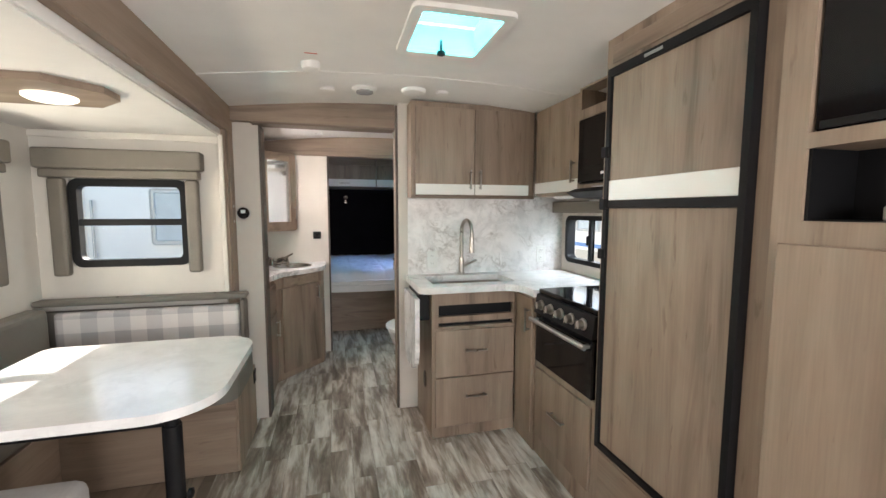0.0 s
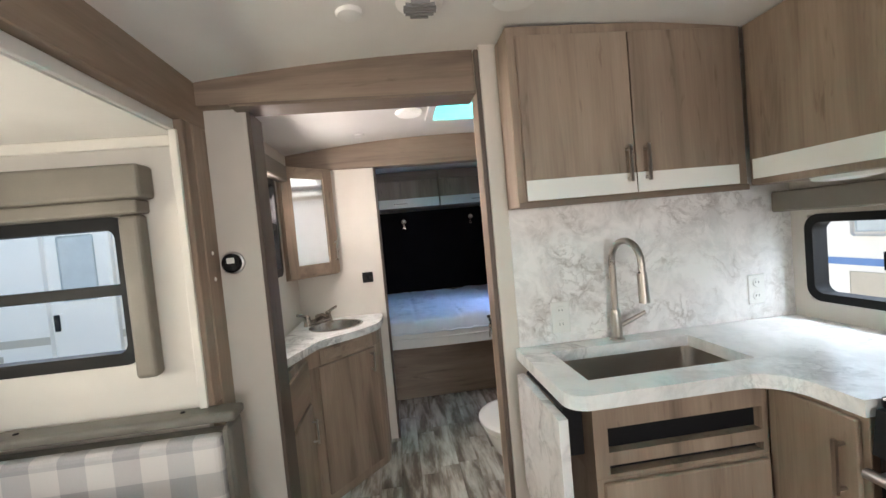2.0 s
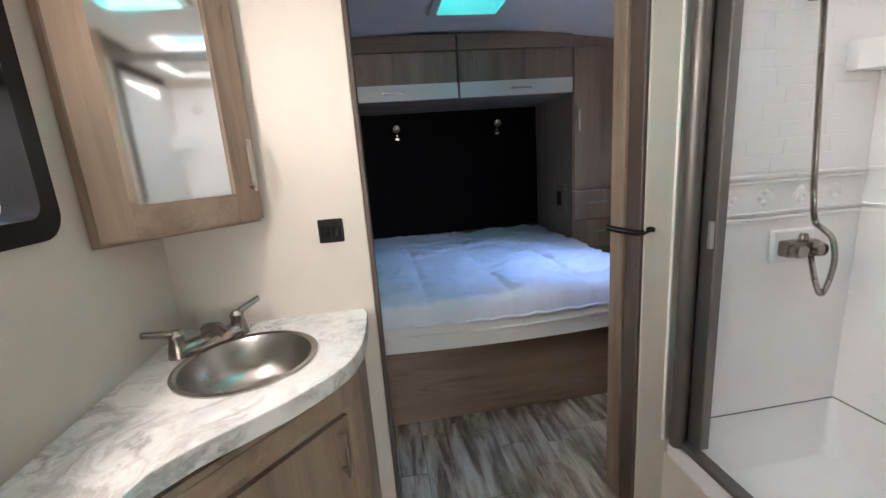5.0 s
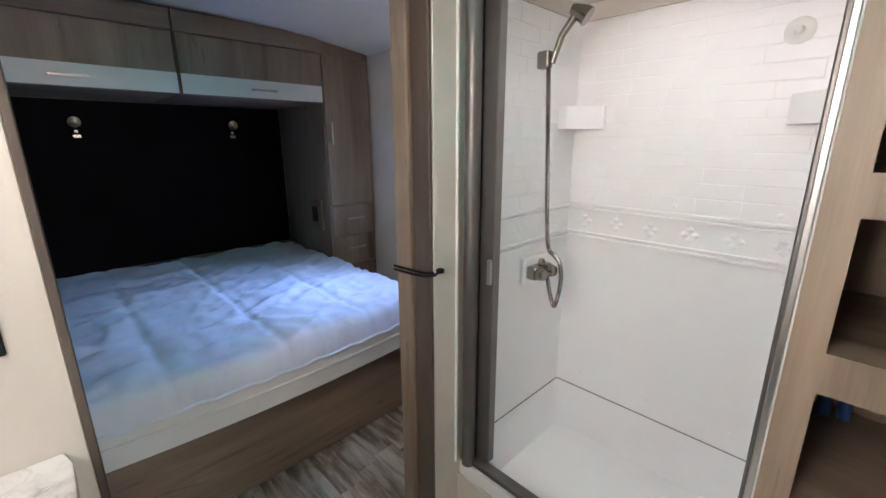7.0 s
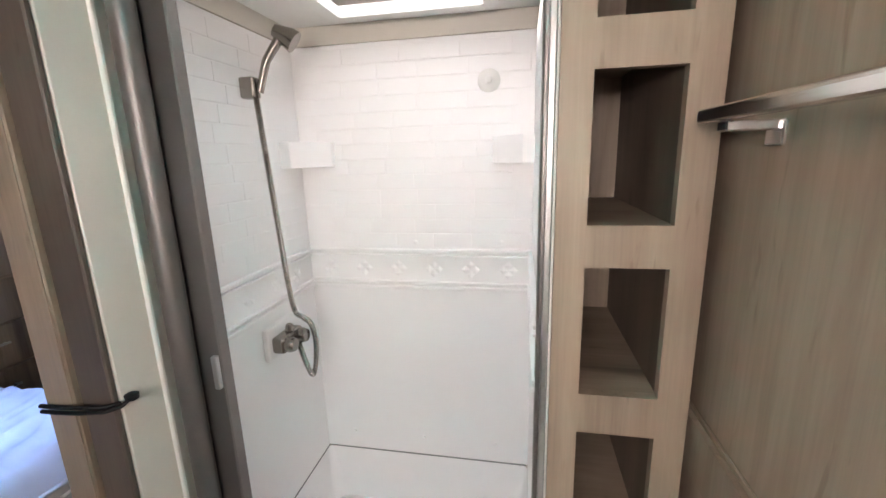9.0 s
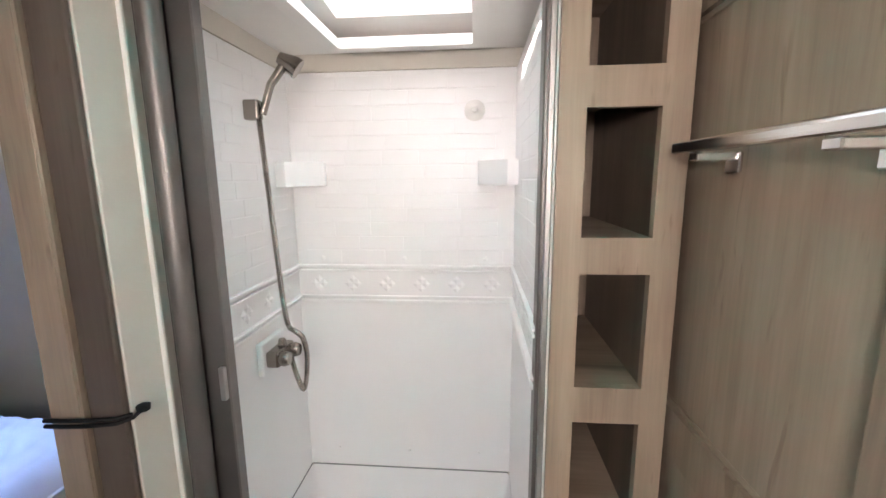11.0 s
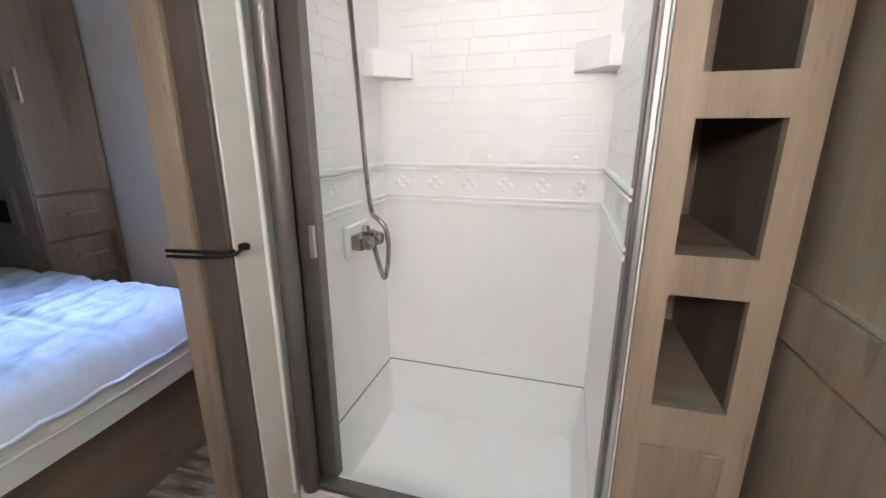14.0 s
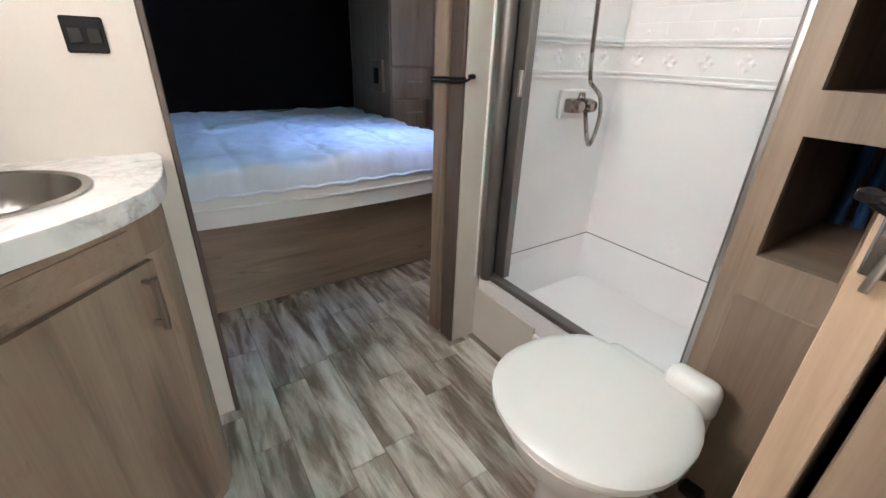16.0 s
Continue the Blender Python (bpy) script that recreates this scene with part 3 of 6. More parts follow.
cord(cordb, [(0.47, 2.824, 0.982), (0.452, 2.825, 0.984), (0.442, 2.835, 0.987), (0.440, 2.856, 0.993), (0.443, 2.874, 1.000)], "")
lathe("catch", (0.443, 2.876, 1.004), [(0.003, -0.006), (0.009, -0.004), (0.009, 0.003), (0.004, 0.006)], BLACK, cordb, "black ball end", "z", 12)
tb = thing("towel_bar", (0.7, 2.93, 1.52), "square chrome towel bar on the bathroom door", "towel bar")
box("bar", (0.48, 0.86, 2.921, 2.940, 1.513, 1.532), CHROME, tb, 0.006, "", 3)
for x in (0.55, 0.80):
    box("bracket", (x - 0.012, x + 0.012, 2.8685, 2.932, 1.500, 1.5125), CHROME, tb, 0.002)
    box("foot", (x - 0.018, x + 0.018, 2.8682, 2.875, 1.482, 1.5125), CHROME, tb, 0.002)

# ---- slide-out: shell, windows, dinette ----
SX, SY0, SY1, SZ = -1.47, -0.50, 2.68, 1.752
structure(part("wall_slide_end", with_holes(bmesh.new(), Y3, SX - 0.05, XL - 0.012, 0, 1.86, SY1, SY1 + 0.04, [(-1.31, -0.75, 1.03, 1.50)]), SLIDEWALL), "pale end wall of the slide-out with a window")
structure(box("wall_slide_rear", (SX - 0.05, XL - 0.012, SY0 - 0.04, SY0, 0, 1.86), SLIDEWALL, None, 0), "pale rear end wall of the slide-out")
structure(part("wall_slide_side", with_holes(bmesh.new(), X3, SY0, SY1, 0, 1.86, SX - 0.05, SX, [(1.48, 2.30, 1.02, 1.50)]), SLIDEWALL), "pale long wall of the slide-out with a window")
structure(box("ceiling_slide", (SX - 0.05, XL - 0.012, SY0 - 0.04, SY1 + 0.04, SZ, SZ + 0.05), CEIL, None, 0), "white slide-out ceiling", "ceiling")
structure(box("trim_slide_fascia", (XL - 0.012, XL + 0.0, SY0 - 0.1, 2.70, 1.757, 1.792), WHITE, None, 0.002), "white edge strip of the slide-out ceiling", "trim")
structure(box("trim_slide_post_face", (XL - 0.011, XL + 0.028, 2.642, 2.6985, 0.868, 1.7925), WOOD, None, 0.003), "taupe wood cover board beside the slide-out post", "trim")
structure(box("trim_slide_fascia_end", (XL - 0.012, XL + 0.012, 2.628, 2.6415, 0.868, 1.757), SLIDEWALL, None, 0.002), "pale edge strip of the slide-out end wall", "trim")
structure(box("trim_slide_beam", (XL - 0.03, XL + 0.03, SY0 - 0.2, 2.80, 1.793, 1.96), WOODY, None, 0.003), "taupe wood beam over the slide-out opening", "trim")
structure(box("trim_slide_post", (XL - 0.01, XL + 0.03, 2.70, 2.7985, 0, 1.793), WOOD, None, 0.003), "taupe wood post at the end of the slide-out opening", "trim")
structure(box("trim_slide_cove", (SX, XL - 0.014, 2.668, 2.6795, 1.715, 1.7515), SLIDEWALL, None, 0.003), "thin cove strip under the slide-out ceiling", "trim")


def window(name, to3, u0, u1, v0, v1, d_in, d_out, label, split, r=0.05, w=0.036):
    """A black rounded window set in a wall. split: 'h' for a rail across, 'v' for an upright."""
    win = thing(name, to3((u0 + u1) / 2, v0, d_in), label, "window", kind="structure")
    s = 1 if d_in > d_out else -1
    outer = rounded(u0 - 0.004, u1 + 0.004, v0 - 0.004, v1 + 0.004, [r] * 4)
    inner = rounded(u0 + w, u1 - w, v0 + w, v1 - w, [r * 0.6] * 4)
    part("window_frame", ring_plate(bmesh.new(), outer, inner, to3, d_in + s * 0.012, d_out), BLACK, win, "black aluminium frame", True)
    dm = (d_in + d_out) / 2

    def bar(a0, a1, b0, b1, e0, e1, nm):
        p, q = to3(a0, b0, e0), to3(a1, b1, e1)
        lo, hi = [min(x, y) for x, y in zip(p, q)], [max(x, y) for x, y in zip(p, q)]
        return box(nm, (lo[0], hi[0], lo[1], hi[1], lo[2], hi[2]), BLACK, win, 0.002)
    if split == "h":
        m = (v0 + v1) / 2 + 0.005
        bar(u0 + w * 0.8, u1 - w * 0.8, m - 0.018, m + 0.018, dm - 0.012, d_in + s * 0.006, "window_rail")
        panes = [(u0 + w, u1 - w, v0 + w, m), (u0 + w, u1 - w, m, v1 - w)]
    else:
        m = (u0 + u1) / 2
        bar(m - 0.014, m + 0.014, v0 + w * 0.8, v1 - w * 0.8, dm - 0.012, d_in + s * 0.006, "window_rail")
        bar(m + 0.014, m + 0.026, (v0 + v1) / 2 - 0.03, (v0 + v1) / 2 + 0.03, d_in, d_in + s * 0.014, "latch")
        panes = [(u0 + w, m, v0 + w, v1 - w), (m, u1 - w, v0 + w, v1 - w)]
    for a0, a1, b0, b1 in panes:
        bm = bmesh.new()
        with_holes(bm, to3, a0 - 0.01, a1 + 0.01, b0 - 0.01, b1 + 0.01, dm - 0.002, dm + 0.002, [])
        pane = part("pane", bm, GLASS, win, "clear glass pane")
        pane.visible_shadow = False
    return win


window("window_1", Y3, -1.31, -0.75, 1.03, 1.50, SY1, SY1 + 0.04, "black-framed two-part window in the slide-out end wall", "h")
window("window_2", X3, 1.48, 2.30, 1.02, 1.50, SX, SX - 0.05, "black-framed two-part window in the slide-out long wall", "h")
window("window_3", X3, 2.09, 2.64, 0.985, 1.300, XR, XR + 0.05, "black-framed sliding window over the kitchen counter", "v", 0.055, 0.026)
window("window_4", X3, 3.10, 3.66, 1.20, 1.74, XL, XL - 0.05, "black-framed two-part bathroom window", "h")


def valance(at, to3, u0, u1, z0, z1, d0, d1, drops):
    """A padded pelmet box with a lower band and side drops."""
    v = thing("window_valance", at, "taupe vinyl padded window valance with side drops", "valance")

    def b(nm, a0, a1, b0, b1, e0, e1, bev):
        p, q = to3(a0, b0, e0), to3(a1, b1, e1)
        lo, hi = [min(x, y) for x, y in zip(p, q)], [max(x, y) for x, y in zip(p, q)]
        box(nm, (lo[0], hi[0], lo[1], hi[1], lo[2], hi[2]), VALANCE, v, bev, "", 3)
    zm = z0 + 0.045
    b("pelmet", u0, u1, zm, z1, d0, d1, 0.012)
    b("lower_band", u0 + 0.02, u1 - 0.02, z0, zm - 0.001, d0, d0 + (d1 - d0) * 0.86, 0.008)
    for a0, a1, zl in drops:
        b("side_drop", a0, a1, zl, z0 - 0.001, d0, d0 + (d1 - d0) * 0.62, 0.014)
    return v


valance((-1.04, 2.63, 1.52), Y3, -1.425, -0.655, 1.505, 1.655, 2.6795, 2.595, [(-1.385, -1.315, 0.985), (-0.75, -0.685, 0.985)])
valance((-1.43, 1.82, 1.52), X3, 1.30, 2.42, 1.505, 1.655, -1.4695, -1.385, [(1.36, 1.46, 0.985), (2.30, 2.39, 0.985)])
vk = thing("window_shade_box", (1.61, 2.36, 1.36), "dark taupe valance over the kitchen window", "valance")
box("pelmet", (1.55, 1.6395, 2.07, 2.70, 1.322, 1.40), VALANCE, vk, 0.006)
vb = thing("window_shade_box", (-0.53, 3.45, 1.75), "dark taupe valance over the bathroom window", "valance")
box("pelmet", (-0.5595, -0.50, 2.95, 3.80, 1.735, 1.83), VALANCE, vb, 0.006)

# slide ceiling lamp
sl = thing("slide_ceiling_lamp", (-1.0, 1.95, 1.75), "octagonal taupe wood ceiling panel with a round lit lamp", "ceiling lamp")
OCT = [(-1.35, 1.70), (-1.25, 1.60), (-0.80, 1.60), (-0.69, 1.72), (-0.69, 1.83), (-0.80, 1.95), (-1.25, 1.95), (-1.35, 1.85)]
part("panel", add_prism(bmesh.new(), OCT, 1.728, 1.7515), WOODX, sl)
lathe("diffuser", (-0.885, 1.80, 1.728), [(0.075, 0.0), (0.075, -0.008), (0.06, -0.016), (0.02, -0.02), (0.002, -0.0205)], LAMP, sl, "lit frosted diffuser")


def bench():
    s = thing("dinette_bench", (-1.0, 2.45, 0), "dinette bench with taupe wood base, grey vinyl seat and plaid back", "bench")
    box("base", (-1.465, -0.452, 2.235, 2.66, 0.004, 0.40), WOODX, s, 0.003)
    part("end_panel", add_box(bmesh.new(), -0.452, -0.440, 2.24, 2.695, 0.004, 0.40, 0.002), WOOD, s)
    part("seat", add_prism(bmesh.new(), rounded(-1.465, -0.43, 2.16, 2.60, [0.02, 0.10, 0.02, 0.02]), 0.40, 0.515, 0.025, 3), VINYL, s, "grey-green vinyl seat cushion")
    box("back_panel", (-1.465, -0.455, 2.60, 2.66, 0.52, 0.80), VINYL, s, 0.02, "", 3)
    box("back_cushion", (-1.36, -0.485, 2.545, 2.599, 0.53, 0.805), PLAID, s, 0.02, "grey and white plaid back cushion", 3)
    box("back_roll", (-0.484, -0.455, 2.55, 2.66, 0.50, 0.832), VINYL, s, 0.02, "", 3)
    box("top_ledge", (-1.465, -0.448, 2.575, 2.664, 0.833, 0.865), VINYL, s, 0.012, "grey-green vinyl covered ledge", 3)
    for x in (-1.1, -0.62):
        lathe("button", (x, 2.62, 0.866), [(0.008, 0), (0.006, 0.003), (0.001, 0.004)], BLACK, s, "", "z", 10)
    w = thing("dinette_side_bench", (-1.35, 1.5, 0), "dinette side bench with grey vinyl back along the slide-out wall", "bench")
    box("base", (-1.465, -1.15, 1.45, 2.15, 0.004, 0.40), WOODY, w, 0.003)
    box("seat", (-1.465, -1.15, 1.45, 2.155, 0.401, 0.515), VINYL, w, 0.025, "", 3)
    box("back", (-1.465, -1.36, 0.95, 2.535, 0.518, 0.84), VINYL, w, 0.03, "grey-green vinyl back", 3)
    g = thing("wrapped_bench_cushion", (-0.9, 0.8, 0), "bench with a seat cushion in crumpled grey wrapping", "bench")
    box("base", (-1.10, -0.70, 0.80, 1.40, 0.004, 0.42), WOODX, g, 0.003)
    bm = bmesh.new()
    add_box(bm, -1.12, -0.665, 0.75, 1.435, 0.421, 0.55, 0.03, 3)
    bmesh.ops.subdivide_edges(bm, edges=bm.edges, cuts=3, use_grid_fill=True)
    for v in bm.verts:
        v.co += noise.noise_vector(v.co * 14) * 0.008
    part("seat", bm, GREYPAPER, g, "crumpled grey paper wrapping", True)
    # power socket on the bench end
    o = thing("power_socket", (-0.437, 2.66, 0.47), "black double power socket on the bench end", "socket")
    box("plate", (-0.4395, -0.434, 2.63, 2.69, 0.30, 0.38), BLACK, o, 0.002)
    box("outlet", (-0.4338, -0.4315, 2.645, 2.675, 0.315, 0.365), GLOSSBLACK, o, 0.001)


bench()


def table():
    t = thing("dinette_table", (-0.75, 1.73, 0), "white marble-look dinette table with rounded end on black legs", "table")
    part("tabletop", add_prism(bmesh.new(), rounded(-1.14, -0.31, 1.345, 2.115, [0.05, 0.20, 0.16, 0.05], 12), 0.722, 0.752, 0.006, 2), TABLETOP, t, "white marbled laminate top")
    for x in (-0.46, -1.0):
        tube("leg", [(x, 1.47, 0.06), (x, 1.47, 0.72)], 0.022, BLACK, t)
        tube("leg_sleeve", [(x, 1.47, 0.35), (x, 1.47, 0.66)], 0.028, BLACK, t)
        box("foot", (x - 0.03, x + 0.03, 1.30, 1.66, 0.002, 0.05), BLACK, t, 0.012, "", 2)
        lathe("clamp_knob", (x + 0.03, 1.47, 0.42), [(0.005, 0), (0.016, 0.006), (0.016, 0.018), (0.006, 0.022)], BLACK, t, "", "x", 12)
    tube("crossbar", [(-1.0, 1.47, 0.665), (-0.46, 1.47, 0.665)], 0.010, BLACK, t)


table()

# thermostat
th = thing("thermostat", (-0.485, 2.80, 1.32), "round black thermostat with silver rim on the partition", "thermostat")
lathe("rim", (-0.485, 2.80, 1.319), [(0.040, 0), (0.040, -0.008), (0.034, -0.012)], SILVER, th, "", "y", 28)
lathe("dial", (-0.485, 2.79, 1.319), [(0.034, 0.0), (0.034, -0.010), (0.028, -0.016), (0.002, -0.017)], GLOSSBLACK, th, "glossy black dial", "y", 28)

box("display", (-0.498, -0.472, 2.7715, 2.7735, 1.318, 1.338), PLASTICWHITE, th, 0.0005, "pale display")

# ---- kitchen ----
CF, CS = 2.284, 1.085   # fronts of the sink run and of the stove run


def drawer(parent, name, b, handle, label=""):
    d = box(name, b, WOOD, parent, 0.003, label)
    if handle:
        bar_handle(d, *handle)
    return d


def kitchen():
    c = thing("sink_cabinet", (0.85, 2.5, 0), "taupe wood sink base cabinet with black slots and two drawers", "cabinet")
    box("body", (0.575, 1.09, CF, 2.7095, 0.004, 0.658), WOOD, c, 0.001)
    part("face_frame", with_holes(bmesh.new(), Y3, 0.575, 1.09, 0.6585, 0.872, CF, CF + 0.028, [(0.615, 1.072, 0.728, 0.795), (0.615, 1.072, 0.668, 0.692)]), WOOD, c)
    box("side_panel", (0.575, 0.584, CF + 0.0285, 2.7095, 0.6585, 0.872), WOOD, c, 0)
    box("slot_back", (0.60, 1.085, CF + 0.029, CF + 0.038, 0.66, 0.80), BLACK, c, 0, "black recess")
    drawer(c, "drawer", (0.592, 1.078, CF - 0.016, CF - 0.0005, 0.375, 0.650), ((0.835, CF - 0.016, 0.53), "x", 0.13, (0, -0.025, 0)))
    drawer(c, "drawer", (0.592, 1.078, CF - 0.016, CF - 0.0005, 0.075, 0.368), ((0.835, CF - 0.016, 0.255), "x", 0.13, (0, -0.025, 0)))
    k = thing("corner_cabinet", (1.1, 2.15, 0), "narrow taupe wood corner base cabinet with door", "cabinet")
    box("body", (1.092, 1.63, 2.03, CF - 0.001, 0.004, 0.872), WOOD, k, 0.002)
    dr = box("door", (1.078, 1.0915, 2.045, 2.25, 0.10, 0.86), WOOD, k, 0.003)
    bar_handle(dr, (1.078, 2.075, 0.74), "z", 0.13, (-0.025, 0, 0))
    # worktop in an L with a hole for the sink
    w = thing("worktop", (1.0, 2.5, 0.872), "white marble-look laminate L-shaped kitchen worktop", "worktop")
    bm = with_holes(bmesh.new(), Z3, 0.497, 1.639, 2.305, 2.709, 0.873, 0.912, [(0.595, 1.11, 2.335, 2.62)])
    part("rear_top", bm, COUNTER, w)
    curve = [(0.497, 2.305)] + [(0.497 + 0.06 - 0.06 * math.cos(radians(a)), 2.295 - 0.06 * math.sin(radians(a))) for a in range(0, 91, 15)]
    curve += [(0.98 + 0.10 * math.sin(radians(a)), 2.135 + 0.10 * math.cos(radians(a))) for a in range(0, 91, 15)]
    curve += [(1.08, 2.028), (1.639, 2.028), (1.639, 2.305)]
    part("front_top", add_prism(bmesh.new(), curve, 0.873, 0.912), COUNTER, w)
    s = thing("kitchen_sink", (0.85, 2.48, 0.9), "stainless steel rectangular undermount kitchen sink", "sink")
    bm = bmesh.new()
    for a, b2, zt, zb, back in ((rounded(0.585, 1.12, 2.325, 2.63, [0.05] * 4), rounded(0.61, 1.095, 2.35, 2.60, [0.05] * 4), 0.871, 0.70, 0),):
        va = [bm.verts.new((x, y, zt)) for x, y in a]
        vb2 = [bm.verts.new((x, y, zb)) for x, y in b2]
        n = len(va)
        for i in range(n):
            bm.faces.new((va[i], va[(i + 1) % n], vb2[(i + 1) % n], vb2[i]))
        bm.faces.new(vb2)
    part("basin", bm, SINKDARK, s, "", True)
    lathe("drain", (0.85, 2.5, 0.701), [(0.045, 0), (0.04, 0.004), (0.02, 0.002)], CHROME, s)
    f = thing("kitchen_faucet", (0.868, 2.672, 0.912), "brushed nickel gooseneck pull-down kitchen faucet", "faucet")
    lathe("base", (0.868, 2.665, 0.912), [(0.027, 0), (0.027, 0.006), (0.019, 0.012), (0.018, 0.09), (0.015, 0.11)], STEEL, f)
    arc = [(0.868, 2.665, 1.02), (0.868, 2.665, 1.20)] + [(0.868 + 0.02 * (1 - math.cos(radians(a))) / 2, 2.665 - 0.075 + 0.075 * math.cos(radians(a)), 1.20 + 0.075 * math.sin(radians(a))) for a in range(20, 181, 16)] + [(0.888, 2.515, 1.17)]
    tube("neck", arc, 0.0115, STEEL, f, "", 14)
    tube("spray_head", [(0.888, 2.516, 1.17), (0.889, 2.513, 1.07)], [0.015, 0.0175], STEEL, f, "", 14)
    tube("lever", [(0.885, 2.66, 0.965), (0.918, 2.645, 0.985), (0.963, 2.63, 1.01)], [0.009, 0.008, 0.007], STEEL, f)
    # hinged flap hanging at the worktop's end
    fl = thing("folding_worktop_flap", (0.49, 2.4, 0.6), "marble-look folding worktop flap hanging down on its hinge", "flap")
    out = [(2.27, 0.842), (2.64, 0.842), (2.64, 0.47)] + [(2.49 + 0.15 * math.cos(radians(a)), 0.47 + 0.07 * math.sin(radians(a)) - 0.0) for a in range(0, -91, -15)] + [(2.38, 0.405), (2.30, 0.46), (2.27, 0.54)]
    bm = bmesh.new()
    lo = [bm.verts.new((0.476, y, z)) for y, z in out]
    hi = [bm.verts.new((0.502, y, z)) for y, z in out]
    bm.faces.new(lo)
    bm.faces.new(hi)
    for i in range(len(out)):
        bm.faces.new((lo[i], lo[(i + 1) % len(out)], hi[(i + 1) % len(out)], hi[i]))
    part("flap", bm, MARBLE, fl)
    tube("hinge", [(0.506, 2.30, 0.856), (0.506, 2.60, 0.856)], 0.008, BLACK, fl, "black piano hinge")
    box("stay", (0.5025, 0.572, 2.34, 2.37, 0.70, 0.85), BLACK, fl, 0.003)
    # backsplash
    structure(box("backsplash", (0.512, 1.639, 2.7035, 2.7098, 0.9125, 1.43), SPLASH, None, 0.001), "white marble-look panel behind the sink", "backsplash")
    for x, z, g in ((0.673, 1.009, 0), (1.47, 1.03, 1)):
        so = thing("wall_socket", (x, 2.70, z), "white double wall socket on the marble panel", "socket")
        box("plate", (x - 0.036, x + 0.036, 2.698, 2.7033, z - 0.058, z + 0.058), PLASTICWHITE, so, 0.003)
        for dz in (-0.026, 0.026):
            ou = lathe("outlet", (x, 2.6978, z + dz), [(0.017, 0), (0.016, -0.002), (0.002, -0.0022)], PLASTICWHITE, so, "", "y", 16)
            for dx in (-0.006, 0.006):
                box("slot", (x + dx - 0.001, x + dx + 0.001, 2.6945, 2.6955, z + dz - 0.002, z + dz + 0.006), BLACK, ou, 0)


kitchen()


def stove():
    s = thing("range_stove", (1.35, 1.76, 0.5), "black gas range with glass top, five knobs and steel oven handle", "stove")
    y0, y1 = 1.502, 2.015
    box("body", (1.115, 1.62, y0, y1, 0.53, 0.895), BLACK, s, 0.004)
    box("glass_lid", (1.10, 1.60, y0, y1, 0.899, 0.925), GLOSSBLACK, s, 0.006, "glossy black glass lid", 2)
    bm = bmesh.new()
    pr = [(1.075, 0.80), (1.115, 0.80), (1.115, 0.897), (1.09, 0.897)]
    a = [bm.verts.new((x, y0, z)) for x, z in pr]
    b = [bm.verts.new((x, y1, z)) for x, z in pr]
    bm.faces.new(a), bm.faces.new(b)
    for k in range(4):
        bm.faces.new((a[k], a[(k + 1) % 4], b[(k + 1) % 4], b[k]))
    part("control_panel", bm, BLACK, s)
    for k in range(5):
        y = 1.945 - 0.093 * k
        kn = lathe("knob", (1.083, y, 0.85), [(0.026, 0.0), (0.026, -0.006), (0.020, -0.010), (0.018, -0.032), (0.004, -0.034)], STEEL, s, "silver control knob", "x", 20)
        box("grip", (1.042, 1.052, y - 0.004, y + 0.004, 0.832, 0.868), CHROME, kn, 0.001)
    dr = box("oven_door", (1.085, 1.1145, y0 + 0.004, y1 - 0.004, 0.535, 0.797), GLOSSBLACK, s, 0.004, "black glass oven door")
    tube("handle", [(1.052, y0 + 0.015, 0.765), (1.052, y1 - 0.005, 0.765)], 0.012, SILVER, dr, "steel oven handle")
    for y in (y0 + 0.03, y1 - 0.03):
        box("mount", (1.052, 1.086, y - 0.008, y + 0.008, 0.757, 0.773), SILVER, dr, 0.002)
    d = thing("stove_drawer_cabinet", (1.35, 1.76, 0), "taupe wood drawer base under the range", "cabinet")
    box("body", (1.10, 1.62, y0 - 0.002, 2.028, 0.004, 0.527), WOOD, d, 0.002)
    drawer(d, "drawer", (1.085, 1.0995, y0 + 0.01, 2.01, 0.12, 0.50), ((1.085, 1.76, 0.33), "y", 0.13, (-0.025, 0, 0)))
    # upper run
    u = thing("microwave_cabinet", (1.48, 1.78, 1.45), "taupe wood cabinet with open shelf above the microwave", "cabinet")
    part("body", with_holes(bmesh.new(), X3, y0, 2.02, 1.455, 2.0, 1.315, 1.60, [(y0 + 0.02, 2.003, 1.475, 1.812), (y0 + 0.02, 2.003, 1.86, 1.965)]), WOOD, u)
    # back in the shaded oak copy, so the open shelf reads deep
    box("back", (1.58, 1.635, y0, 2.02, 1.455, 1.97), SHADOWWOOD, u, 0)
    m = thing("microwave", (1.45, 1.78, 1.48), "black built-in microwave oven with dark glass door", "microwave")
    box("body", (1.312, 1.57, y0 + 0.022, 2.001, 1.477, 1.809), BLACK, m, 0.004)
    box("door", (1.300, 1.3115, y0 + 0.13, 1.999, 1.482, 1.805), GLOSSBLACK, m, 0.004, "dark glass door")
    box("door_window", (1.2975, 1.2998, y0 + 0.17, 1.93, 1.56, 1.77), GLOSSBLACK, m, 0.001)
    box("control_panel", (1.300, 1.3115, y0 + 0.024, y0 + 0.126, 1.482, 1.805), BLACK, m, 0.003)
    box("badge", (1.2985, 1.2998, 1.76, 1.80, 1.515, 1.528), SILVER, m, 0.0005)
    h = thing("range_hood", (1.4, 1.78, 1.4), "black range hood with silver vent panel above the stove", "hood")
    bm = bmesh.new()
    pr = [(1.24, 1.432), (1.30, 1.453), (1.62, 1.453), (1.62, 1.395), (1.30, 1.405)]
    a = [bm.verts.new((x, y0, z)) for x, z in pr]
    b = [bm.verts.new((x, 2.012, z)) for x, z in pr]
